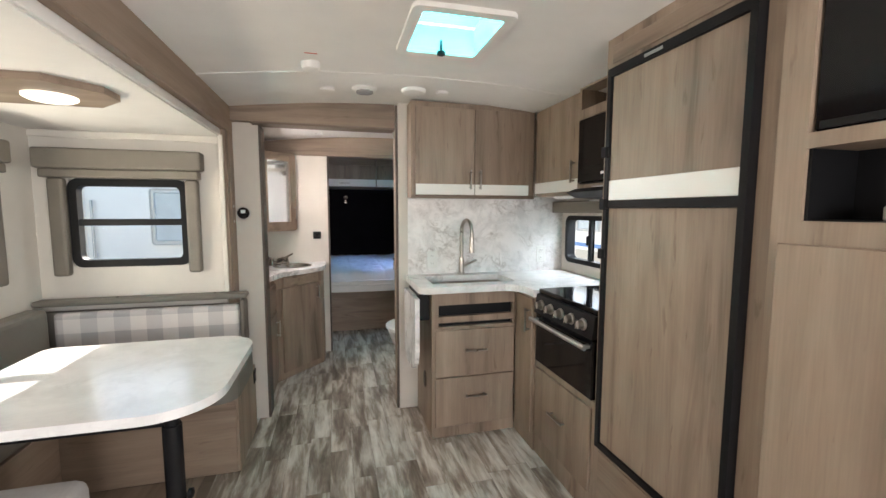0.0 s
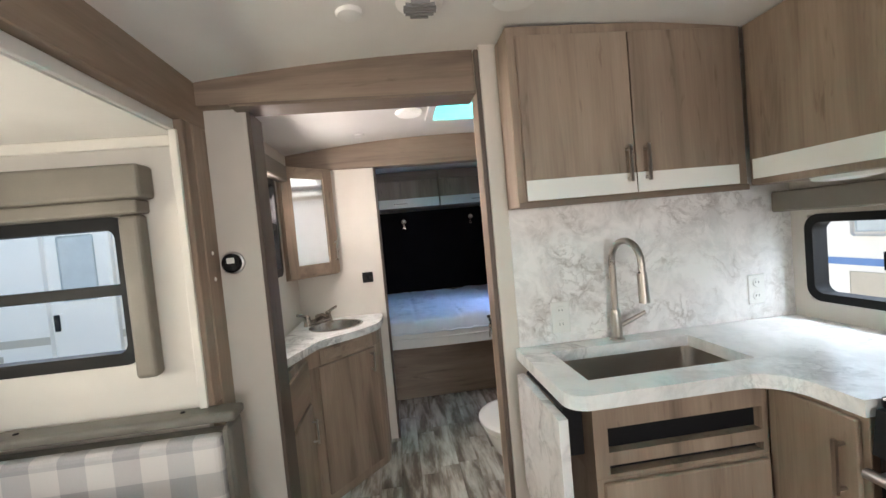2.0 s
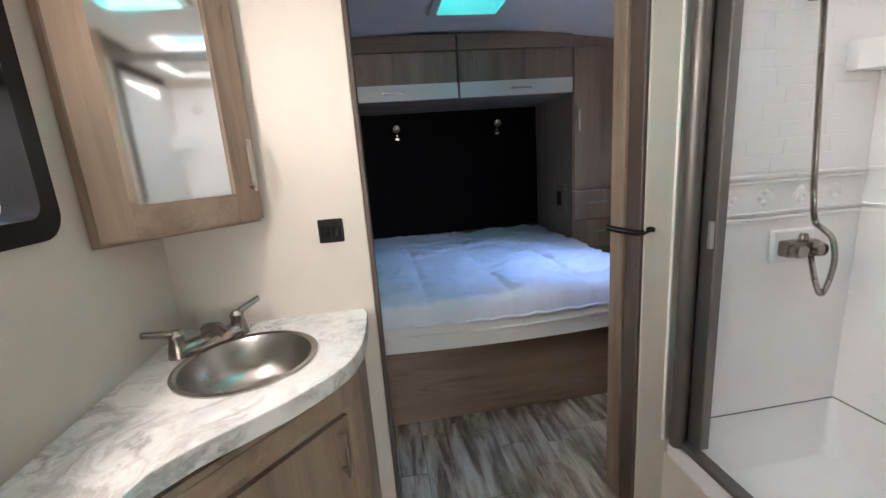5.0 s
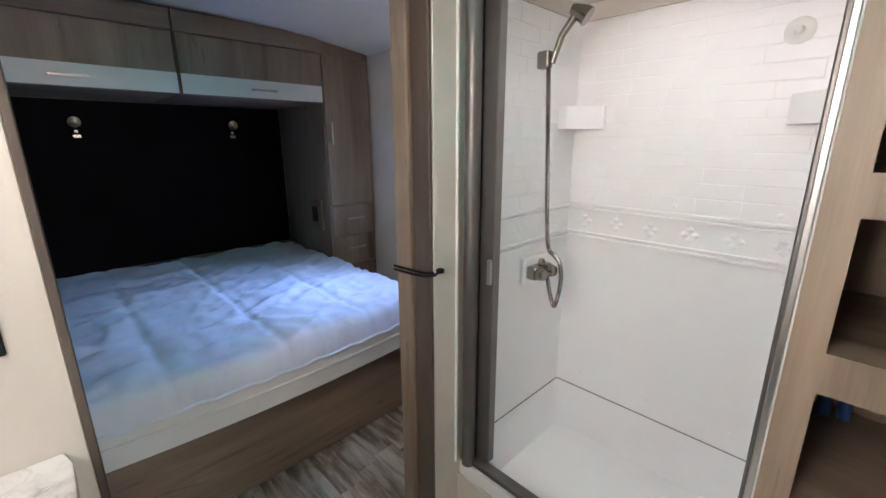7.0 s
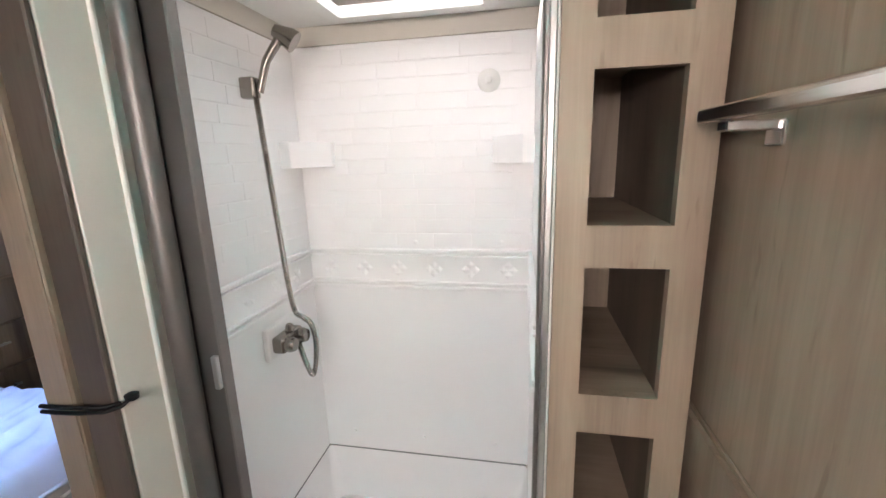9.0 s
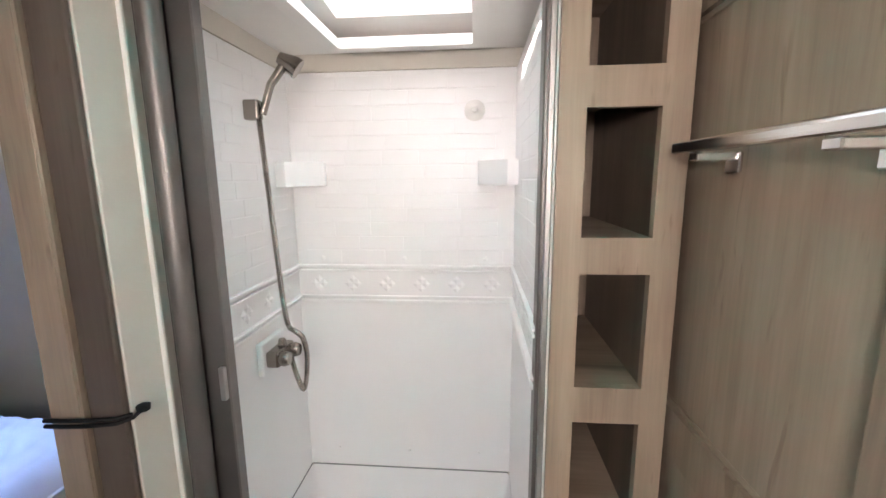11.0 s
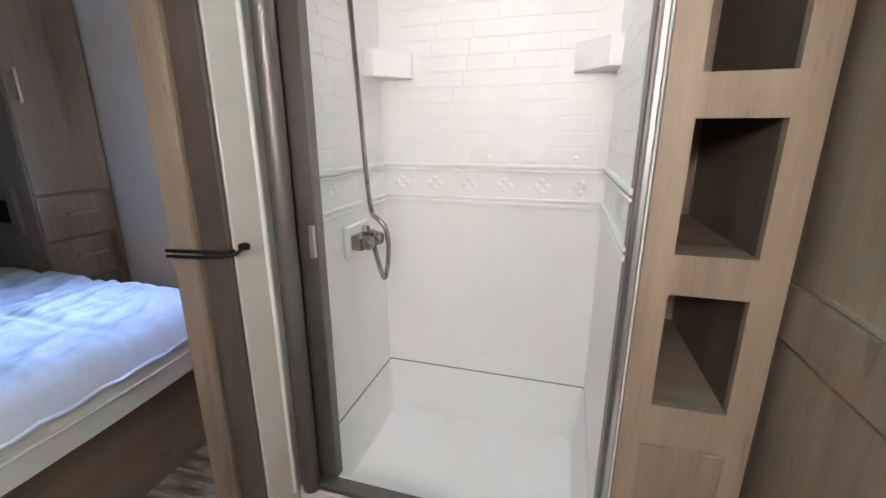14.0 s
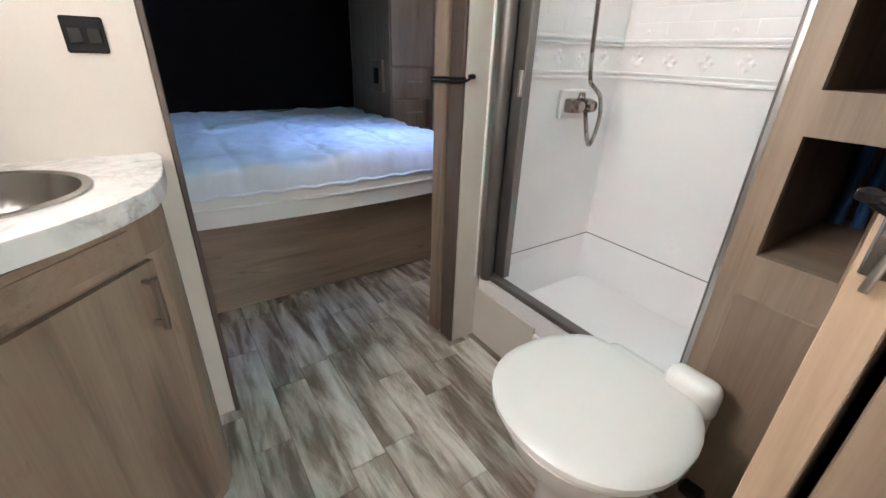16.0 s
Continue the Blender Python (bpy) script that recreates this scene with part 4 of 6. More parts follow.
    bm.faces.new(a), bm.faces.new(b)
    for k in range(5):
        bm.faces.new((a[k], a[(k + 1) % 5], b[(k + 1) % 5], b[k]))
    part("body", bm, BLACK, h)
    box("grease_filter", (1.34, 1.58, 1.60, 1.95, 1.388, 1.3935), SILVER, h, 0.002, "silver mesh filter")
    box("switch_panel", (1.252, 1.29, 1.60, 1.80, 1.452, 1.456), SILVER, h, 0.001)


stove()


def uppers():
    a = thing("upper_cabinet", (0.94, 2.63, 1.42), "taupe wood wall cabinet with two doors and white lower band", "cabinet", "kitchen wall cabinets")
    box("body", (0.510, 1.334, 2.565, 2.7025, 1.418, 2.0), WOOD, a, 0.002)
    box("bottom_rail", (0.510, 1.334, 2.556, 2.5648, 1.412, 1.432), DARKX, a, 0.002)
    for x0, x1, hx in ((0.536, 0.914, 0.884), (0.918, 1.288, 0.948)):
        d = box("door", (x0, x1, 2.549, 2.5645, 1.434, 1.965), WOOD, a, 0.002)
        box("white_band", (x0, x1, 2.5455, 2.5488, 1.435, 1.501), WHITE, d, 0.001, "glossy white band")
        bar_handle(d, (hx, 2.547, 1.53), "z", 0.12, (0, -0.025, 0))
    b = thing("upper_cabinet", (1.48, 2.3, 1.42), "taupe wood wall cabinet with white lower band beside the microwave", "cabinet", "kitchen wall cabinets")
    box("body", (1.345, 1.635, 2.0215, 2.5635, 1.425, 2.0), WOOD, b, 0.002)
    d = box("door", (1.330, 1.3445, 2.034, 2.535, 1.445, 1.965), WOOD, b, 0.002)
    box("white_band", (1.3265, 1.3298, 2.034, 2.535, 1.446, 1.512), WHITE, d, 0.001, "glossy white band")
    bar_handle(d, (1.328, 2.073, 1.55), "z", 0.12, (-0.025, 0, 0))
    u = thing("under_cabinet_lamp", (1.47, 2.3, 1.42), "small white oval lamp under the wall cabinet", "lamp")
    lathe("diffuser", (1.42, 2.32, 1.424), [(0.075, 0), (0.07, -0.010), (0.04, -0.016), (0.002, -0.017)], DIFFUSER, u, "", "z", 24, 0.7, 1.3)
    st = thing("warning_sticker", (1.638, 1.98, 1.25), "white warning sticker with red heading on the wall", "sticker")
    box("paper", (1.6385, 1.6398, 1.94, 2.035, 1.17, 1.29), PLASTICWHITE, st, 0)
    for z in (1.272, 1.235):
        box("red_bar", (1.6375, 1.6384, 1.945, 2.03, z - 0.008, z + 0.004), RED, st, 0)


uppers()


def fridge_wall():
    f = thing("refrigerator", (1.3, 1.15, 0.3), "built-in two-door refrigerator with wood panels and black frame", "refrigerator")
    y0, y1, z0, zm, z1 = 0.872, 1.452, 0.375, 1.362, 1.868
    x = 1.10
    part("frame", with_holes(bmesh.new(), X3, y0, y1, z0, z1, x - 0.03, x + 0.4, [(y0 + 0.022, y1 - 0.02, z0 + 0.022, zm - 0.014), (y0 + 0.022, y1 - 0.02, zm + 0.014, z1 - 0.03)]), BLACK, f, "black plastic door frame")
    lo = box("lower_door", (x - 0.02, x + 0.05, y0 + 0.023, y1 - 0.021, z0 + 0.023, zm - 0.015), WOOD, f, 0.002, "taupe wood panel")
    up = box("upper_door", (x - 0.02, x + 0.05, y0 + 0.023, y1 - 0.021, zm + 0.015, z1 - 0.031), WOOD, f, 0.002, "taupe wood panel")
    box("white_band", (x - 0.0235, x - 0.0202, y0 + 0.023, y1 - 0.021, zm + 0.016, zm + 0.090), WHITE, up, 0.001, "glossy white band")
    for z in (zm, 1.17, 1.56):
        box("hinge", (x - 0.045, x - 0.0305, y1 - 0.025, y1 + 0.006, z - 0.02, z + 0.02), BLACK, f, 0.003)
    box("badge", (x - 0.0325, x - 0.0302, 1.18, 1.26, z1 - 0.020, z1 - 0.010), SILVER, f, 0.0005)
    c = thing("refrigerator_surround", (1.3, 1.15, 0), "taupe wood surround built round the refrigerator", "cabinet")
    part("body", with_holes(bmesh.new(), X3, 0.822, 1.498, 0.004, 2.0, x, x + 0.53, [(y0 - 0.001, y1 + 0.001, z0 - 0.001, z1 + 0.001)]), WOOD, c)
    box("top_panel", (x - 0.006, x - 0.0005, 0.86, 1.46, 1.895, 1.96), WOODY, c, 0.002)
    box("lower_panel", (x - 0.006, x - 0.0005, 0.86, 1.46, 0.06, 0.34), WOODY, c, 0.002)
    p = thing("television_cabinet", (1.3, 0.4, 0), "taupe wood entertainment cabinet with television and open compartment", "cabinet")
    part("body", with_holes(bmesh.new(), X3, -0.30, 0.819, 0.004, 2.0, x - 0.012, x + 0.53, [(-0.10, 0.752, 1.315, 1.478), (-0.10, 0.752, 1.512, 1.93)]), WOOD, p)
    # black sheets cover the compartment's side and floor and the back of both openings
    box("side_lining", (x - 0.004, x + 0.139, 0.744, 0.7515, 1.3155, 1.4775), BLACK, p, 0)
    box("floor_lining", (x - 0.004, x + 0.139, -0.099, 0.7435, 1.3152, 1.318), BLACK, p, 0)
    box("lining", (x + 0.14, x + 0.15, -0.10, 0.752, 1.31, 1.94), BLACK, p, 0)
    box("door", (x - 0.028, x - 0.0125, 0.30, 0.79, 0.10, 1.262), WOOD, p, 0.002)
    box("door", (x - 0.028, x - 0.0125, -0.25, 0.296, 0.10, 1.262), WOOD, p, 0.002)
    t = thing("television", (1.2, 0.35, 1.52), "black flat television set in the cabinet opening", "television")
    box("screen", (x - 0.002, x + 0.03, -0.098, 0.750, 1.514, 1.928), GLOSSBLACK, t, 0.006)
    box("bezel", (x - 0.006, x - 0.0022, -0.085, 0.735, 1.518, 1.535), BLACK, t, 0.001)
    r = thing("media_player", (1.25, 0.4, 1.316), "grey media player in the open compartment", "player")
    box("case", (x + 0.01, x + 0.13, 0.05, 0.62, 1.3185, 1.348), GREYALU, r, 0.003)


fridge_wall()

sv = thing("cabinet_side_vent", (0.57, 2.50, 0.28), "dark oval vent cover on the sink cabinet side", "vent")
lathe("cover", (0.5745, 2.46, 0.30), [(0.045, 0.0), (0.042, -0.006), (0.030, -0.009), (0.002, -0.0095)], DARKWOOD, sv, "", "x", 24, 0.7, 1.2)
for z in (1.36, 1.27):
    pc = thing("screw_cap", (-0.529, 2.745, z), "small white screw cap on the wood post", "screw cap", "post screw caps")
    lathe("cap", (-0.5298, 2.745, z), [(0.007, 0.0), (0.006, 0.003), (0.002, 0.004)], PLASTICWHITE, pc, "", "x", 12)

# ---- ceiling fittings ----


def roof_vent(name, x0, x1, y0, y1, lid, label):
    v = thing(name, ((x0 + x1) / 2, (y0 + y1) / 2, 1.99), label, "roof vent")
    z = crown((x0 + x1) / 2) - 0.018 if x0 < 1 else 1.872
    part("trim_ring", ring_plate(bmesh.new(), rounded(x0 - 0.035, x1 + 0.035, y0 - 0.035, y1 + 0.035, [0.03] * 4, 4), rounded(x0 + 0.004, x1 - 0.004, y0 + 0.004, y1 - 0.004, [0.015] * 4, 4), Z3, z, z + 0.02), PLASTICWHITE, v, "white plastic trim ring")
    box("lid", (x0 - 0.02, x1 + 0.02, y0 - 0.02, y1 + 0.02, 2.125, 2.131), lid, v, 0, "translucent lid")
    return v


v = roof_vent("roof_vent", 0.35, 0.65, 1.44, 1.80, LID, "square roof vent with pale turquoise translucent lid")
lathe("crank_knob", (0.50, 1.78, 1.985), [(0.004, 0.06), (0.006, 0.02), (0.018, 0.012), (0.018, 0.0), (0.004, -0.003)], BLACK, v, "dark crank knob", "z", 14)
roof_vent("roof_vent", 0.36, 0.64, 3.30, 3.60, LID, "square bathroom roof vent with pale turquoise lid")
roof_vent("roof_vent", 0.40, 0.72, 4.76, 5.08, LID, "square bedroom roof vent with pale turquoise lid")
roof_vent("shower_skylight", 1.05, 1.45, 3.27, 3.69, DOME, "white domed skylight over the shower")


def disc(name, x, y, r, label, cat, mat, h=0.022):
    z = crown(x)
    t = thing(name, (x, y, z - h), label, cat)
    lathe("housing", (x, y, z), [(r, 0.004), (r, -h * 0.35), (r * 0.88, -h * 0.8), (r * 0.5, -h), (0.002, -h * 1.02)], mat, t)
    return t


disc("ceiling_lamp", 0.498, 2.40, 0.070, "flat round white ceiling lamp, switched off", "lamp", DIFFUSER)
disc("ceiling_speaker", 0.030, 2.44, 0.038, "small round white ceiling cover", "cover", PLASTICWHITE, 0.014)
disc("ceiling_speaker", 0.665, 2.40, 0.036, "small round white ceiling cover", "cover", PLASTICWHITE, 0.014)
disc("ceiling_lamp", 0.226, 3.44, 0.070, "flat round white bathroom ceiling lamp with an added faint glow", "lamp", CEILLAMP)
disc("ceiling_speaker", -0.065, 3.79, 0.035, "small round white ceiling cover", "cover", PLASTICWHITE, 0.014)
sm = disc("smoke_alarm", -0.036, 2.035, 0.042, "round white smoke alarm with red warning label beside it", "alarm", PLASTICWHITE, 0.035)
box("warning_label", (-0.10, 0.0, 1.905, 1.922, crown(0) - 0.003, crown(0) - 0.001), PLASTICWHITE, sm, 0)
box("red_bar", (-0.098, -0.002, 1.910, 1.918, crown(0) - 0.004, crown(0) - 0.0032), RED, sm, 0)
vt = disc("ceiling_air_vent", 0.227, 2.415, 0.066, "round white ceiling air vent with slats", "vent", PLASTICWHITE, 0.018)
for k in range(6):
    y = 2.415 - 0.038 + 0.0152 * k
    hw = math.sqrt(max(0.0, 0.046 ** 2 - (y - 2.415) ** 2))
    box("slat", (0.227 - hw, 0.227 + hw, y - 0.003, y + 0.003, crown(0.227) - 0.027, crown(0.227) - 0.0165), GREYINK, vt, 0)

# ---- bathroom ----


def vanity():
    v = thing("vanity_cabinet", (-0.35, 3.6, 0), "taupe wood corner vanity cabinet with angled door and side doors", "cabinet")
    outline = [(-0.5585, 2.94), (-0.405, 2.94), (-0.405, 3.35), (-0.075, 3.72), (-0.060, 3.76), (-0.060, 4.008), (-0.5585, 4.008)]
    part("body", add_prism(bmesh.new(), outline, 0.004, 0.732), WOOD, v)
    inset = [(-0.48 + (x + 0.48) * 0.93, 3.75 + (y - 3.75) * 0.955) for x, y in outline]
    part("apron", ring_plate(bmesh.new(), outline, inset, Z3, 0.7325, 0.822), WOOD, v)
    p, q = Vector((-0.392, 3.365, 0)), Vector((-0.085, 3.709, 0))
    u = (q - p).normalized()
    out = Vector((u.y, -u.x, 0))

    def slab(name, s0, s1, z0, z1, t0, t1, mat, parent):
        bm = bmesh.new()
        base = [p + u * s0 + out * t0, p + u * s1 + out * t0, p + u * s1 + out * t1, p + u * s0 + out * t1]
        add_prism(bm, [(b.x, b.y) for b in base], z0, z1)
        return part(name, bm, mat, parent)
    L = (q - p).length
    slab("false_drawer", 0.06, L - 0.03, 0.738, 0.812, 0.0005, 0.012, WOOD, v)
    slab("false_drawer_panel", 0.085, L - 0.055, 0.752, 0.798, 0.0125, 0.015, WOODX, v)
    dr = slab("door", 0.045, L - 0.02, 0.06, 0.726, 0.0005, 0.014, WOOD, v)
    c = p + u * (L - 0.055) + out * 0.014
    bm = bmesh.new()
    add_tube(bm, [c + Vector((0, 0, 0.595)) + out * 0.025, c + Vector((0, 0, 0.705)) + out * 0.025], 0.006, 8)
    for z in (0.605, 0.695):
        add_tube(bm, [c + Vector((0, 0, z)), c + Vector((0, 0, z)) + out * 0.025], 0.005, 8)
    part("handle", bm, STEEL, dr, "brushed nickel bar handle", True)
    box("side_drawer", (-0.4045, -0.390, 2.96, 3.33, 0.60, 0.79), WOODY, v, 0.003)
    sd = box("side_door", (-0.4045, -0.390, 2.96, 3.33, 0.06, 0.575), WOOD, v, 0.003)
    bar_handle(sd, (-0.390, 3.28, 0.45), "z", 0.12, (0.025, 0, 0))
    w = thing("bathroom_worktop", (-0.35, 3.6, 0.822), "white marble-look bathroom worktop with curved front", "worktop")
    curve = [(-0.5585, 2.935), (-0.385, 2.935), (-0.385, 3.28), (-0.378, 3.33), (-0.35, 3.39), (-0.30, 3.445), (-0.235, 3.495), (-0.165, 3.55), (-0.105, 3.615), (-0.062, 3.68), (-0.042, 3.76), (-0.036, 3.86), (-0.036, 4.008), (-0.5585, 4.008)]
    cx, cy, r = -0.305, 3.75, 0.148
    n = 56
    hole = [(cx + r * math.cos(2 * math.pi * k / n), cy + r * math.sin(2 * math.pi * k / n)) for k in range(n)]
    # the same count of points round the edge, met by rays from the basin's middle
    edge = []
    for k in range(n):
        a = 2 * math.pi * k / n
        dx, dy = math.cos(a), math.sin(a)
        best = None
        for i in range(len(curve)):
            (ax, ay), (bx2, by2) = curve[i], curve[(i + 1) % len(curve)]
            ex, ey = bx2 - ax, by2 - ay
            den = dx * ey - dy * ex
            if abs(den) < 1e-9:
                continue
            t = ((ax - cx) * ey - (ay - cy) * ex) / den
            s = ((ax - cx) * dy - (ay - cy) * dx) / den
            if t > 0 and -1e-6 <= s <= 1 + 1e-6 and (best is None or t < best):
                best = t
        edge.append((cx + dx * best, cy + dy * best))
    part("top", ring_plate(bmesh.new(), edge, hole, Z3, 0.823, 0.862), MARBLE, w)
    rim = [(cx + (x - cx) * 1.004, cy + (y - cy) * 1.004) for x, y in edge]
    part("edge_band", ring_plate(bmesh.new(), rim, edge, Z3, 0.8245, 0.8605), MARBLE, w, "marbled laminate edge band")
    b = thing("wash_basin", (cx, cy, 0.86), "round stainless steel drop-in wash basin", "basin")
    lathe("bowl", (cx, cy, 0.8625), [(0.02, -0.124), (0.078, -0.114), (0.119, -0.078), (0.142, -0.022), (0.147, -0.001), (0.158, 0.0), (0.158, 0.004), (0.150, 0.006), (0.143, 0.002), (0.138, -0.02), (0.115, -0.075), (0.075, -0.11), (0.025, -0.12)], SINKSTEEL, b, "", "z", 48)
    lathe("drain", (cx, cy, 0.7432), [(0.024, 0), (0.02, 0.003), (0.004, 0.002)], CHROME, b)
    f = thing("basin_faucet", (-0.42, 3.87, 0.862), "brushed nickel two-lever basin faucet", "faucet")
    e = Vector((1, 1, 0)).normalized()
    t = Vector((1, -1, 0)).normalized()
    m = Vector((-0.43, 3.875, 0.863))
    bm = bmesh.new()
    a, c2 = m - e * 0.075, m + e * 0.075
    add_tube(bm, [a + Vector((0, 0, 0.010)), c2 + Vector((0, 0, 0.010))], 0.024, 12)
    part("base_bar", bm, NICKEL, f, "", True)
    tube("spout", [m + Vector((0, 0, 0.01)), m + Vector((0, 0, 0.04)), m + t * 0.05 + Vector((0, 0, 0.055)), m + t * 0.10 + Vector((0, 0, 0.045))], [0.022, 0.02, 0.015, 0.012], NICKEL, f)
    for s in (-1, 1):
        k = m + e * 0.075 * s
        pv = lathe("pivot", tuple(k), [(0.025, 0), (0.022, 0.02), (0.016, 0.045), (0.018, 0.055), (0.010, 0.066)], NICKEL, f)
        tube("lever", [k + Vector((0, 0, 0.056)), k + e * 0.03 * s + Vector((0, 0, 0.068)), k + e * 0.068 * s + Vector((0, 0, 0.080))], [0.010, 0.009, 0.008], NICKEL, pv)
    # mirror cabinet across the corner
    mc = thing("mirror_cabinet", (-0.42, 3.88, 1.16), "taupe wood corner medicine cabinet with mirror door", "cabinet")
    P, Q = Vector((-0.545, 3.735, 0)), Vector((-0.295, 3.995, 0))
    part("body", add_prism(bmesh.new(), [(-0.5585, 3.735), (P.x, P.y), (Q.x, Q.y), (Q.x, 4.008), (-0.5585, 4.008)], 1.155, 1.83), WOOD, mc)
    U = (Q - P).normalized()
    O = Vector((U.y, -U.x, 0))
    W = (Q - P).length

    def plate(name, s0, s1, z0, z1, t0, t1, mat, parent=mc):
        base = [P + U * s0 + O * t0, P + U * s1 + O * t0, P + U * s1 + O * t1, P + U * s0 + O * t1]
        return part(name, add_prism(bmesh.new(), [(b.x, b.y) for b in base], z0, z1), mat, parent)
    plate("left_stile", 0.0, 0.065, 1.165, 1.82, 0.001, 0.02, WOOD)
    plate("right_stile", W - 0.065, W, 1.165, 1.82, 0.001, 0.02, WOOD)
    plate("lower_rail", 0.0655, W - 0.0655, 1.165, 1.235, 0.001, 0.02, WOODX)
    plate("upper_rail", 0.0655, W - 0.0655, 1.76, 1.82, 0.001, 0.02, WOODX)
    plate("mirror", 0.0655, W - 0.0655, 1.2355, 1.7595, 0.001, 0.010, MIRROR)
    c = P + U * (W - 0.022) + O * 0.02
    bm = bmesh.new()
    add_tube(bm, [c + Vector((0, 0, 1.24)) + O * 0.022, c + Vector((0, 0, 1.37)) + O * 0.022], 0.006, 8)
    for z in (1.25, 1.36):
        add_tube(bm, [c + Vector((0, 0, z)), c + Vector((0, 0, z)) + O * 0.022], 0.005, 8)
    part("handle", bm, STEEL, mc, "brushed nickel bar handle", True)
    s = thing("light_switch", (-0.112, 4.009, 1.107), "black double rocker light switch on the partition", "switch")
    box("plate", (-0.147, -0.077, 4.003, 4.0098, 1.074, 1.142), BLACK, s, 0.003)
    for x in (-0.128, -0.096):
        box("rocker", (x - 0.012, x + 0.012, 3.999, 4.0028, 1.092, 1.122), GLOSSBLACK, s, 0.002)


vanity()


def shelf_tower():
    t = thing("linen_tower", (1.2, 3.0, 0), "tall taupe wood shelf tower with four open cubbies", "shelf")
    y0, y1 = 2.885, 3.10
    x = 0.912
    cub = [(0.754, 0.987), (1.063, 1.295), (1.365, 1.60), (1.67, 1.90)]
    part("face_frame", with_holes(bmesh.new(), X3, y0, 3.1145, 0.004, 2.0, x, x + 0.02, [(2.935, 3.065, a, b) for a, b in cub]), WOOD, t)
    # cubby sides carry painted shade; same oak as the face frame otherwise
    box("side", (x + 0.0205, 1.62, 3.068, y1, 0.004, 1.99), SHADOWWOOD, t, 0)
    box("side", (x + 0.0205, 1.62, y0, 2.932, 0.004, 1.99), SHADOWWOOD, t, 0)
    box("back", (1.36, 1.37, 2.9325, 3.0675, 0.02, 1.98), WOOD, t, 0)
    for a, b in cub:
        box("shelf", (x + 0.0205, 1.359, 2.9325, 3.0675, a - 0.014, a - 0.001), WOODY, t, 0)
    box("top", (x + 0.0205, 1.359, 2.9325, 3.0675, 1.902, 1.915), WOODY, t, 0)
    box("lower_panel", (x - 0.006, x - 0.0003, 2.925, 3.075, 0.06, 0.665), WOOD, t, 0.003)
    h = thing("water_hose", (1.25, 2.99, 1.065), "two short blue water hoses standing in a cubby", "hose")
    tube("hose", [(1.30, 3.045, 0.756), (1.305, 3.046, 0.87), (1.30, 3.045, 0.984)], 0.013, BLUEPIPE, h)
    tube("hose", [(1.31, 3.008, 0.756), (1.315, 3.012, 0.87), (1.31, 3.012, 0.984)], 0.013, BLUEPIPE, h)


shelf_tower()


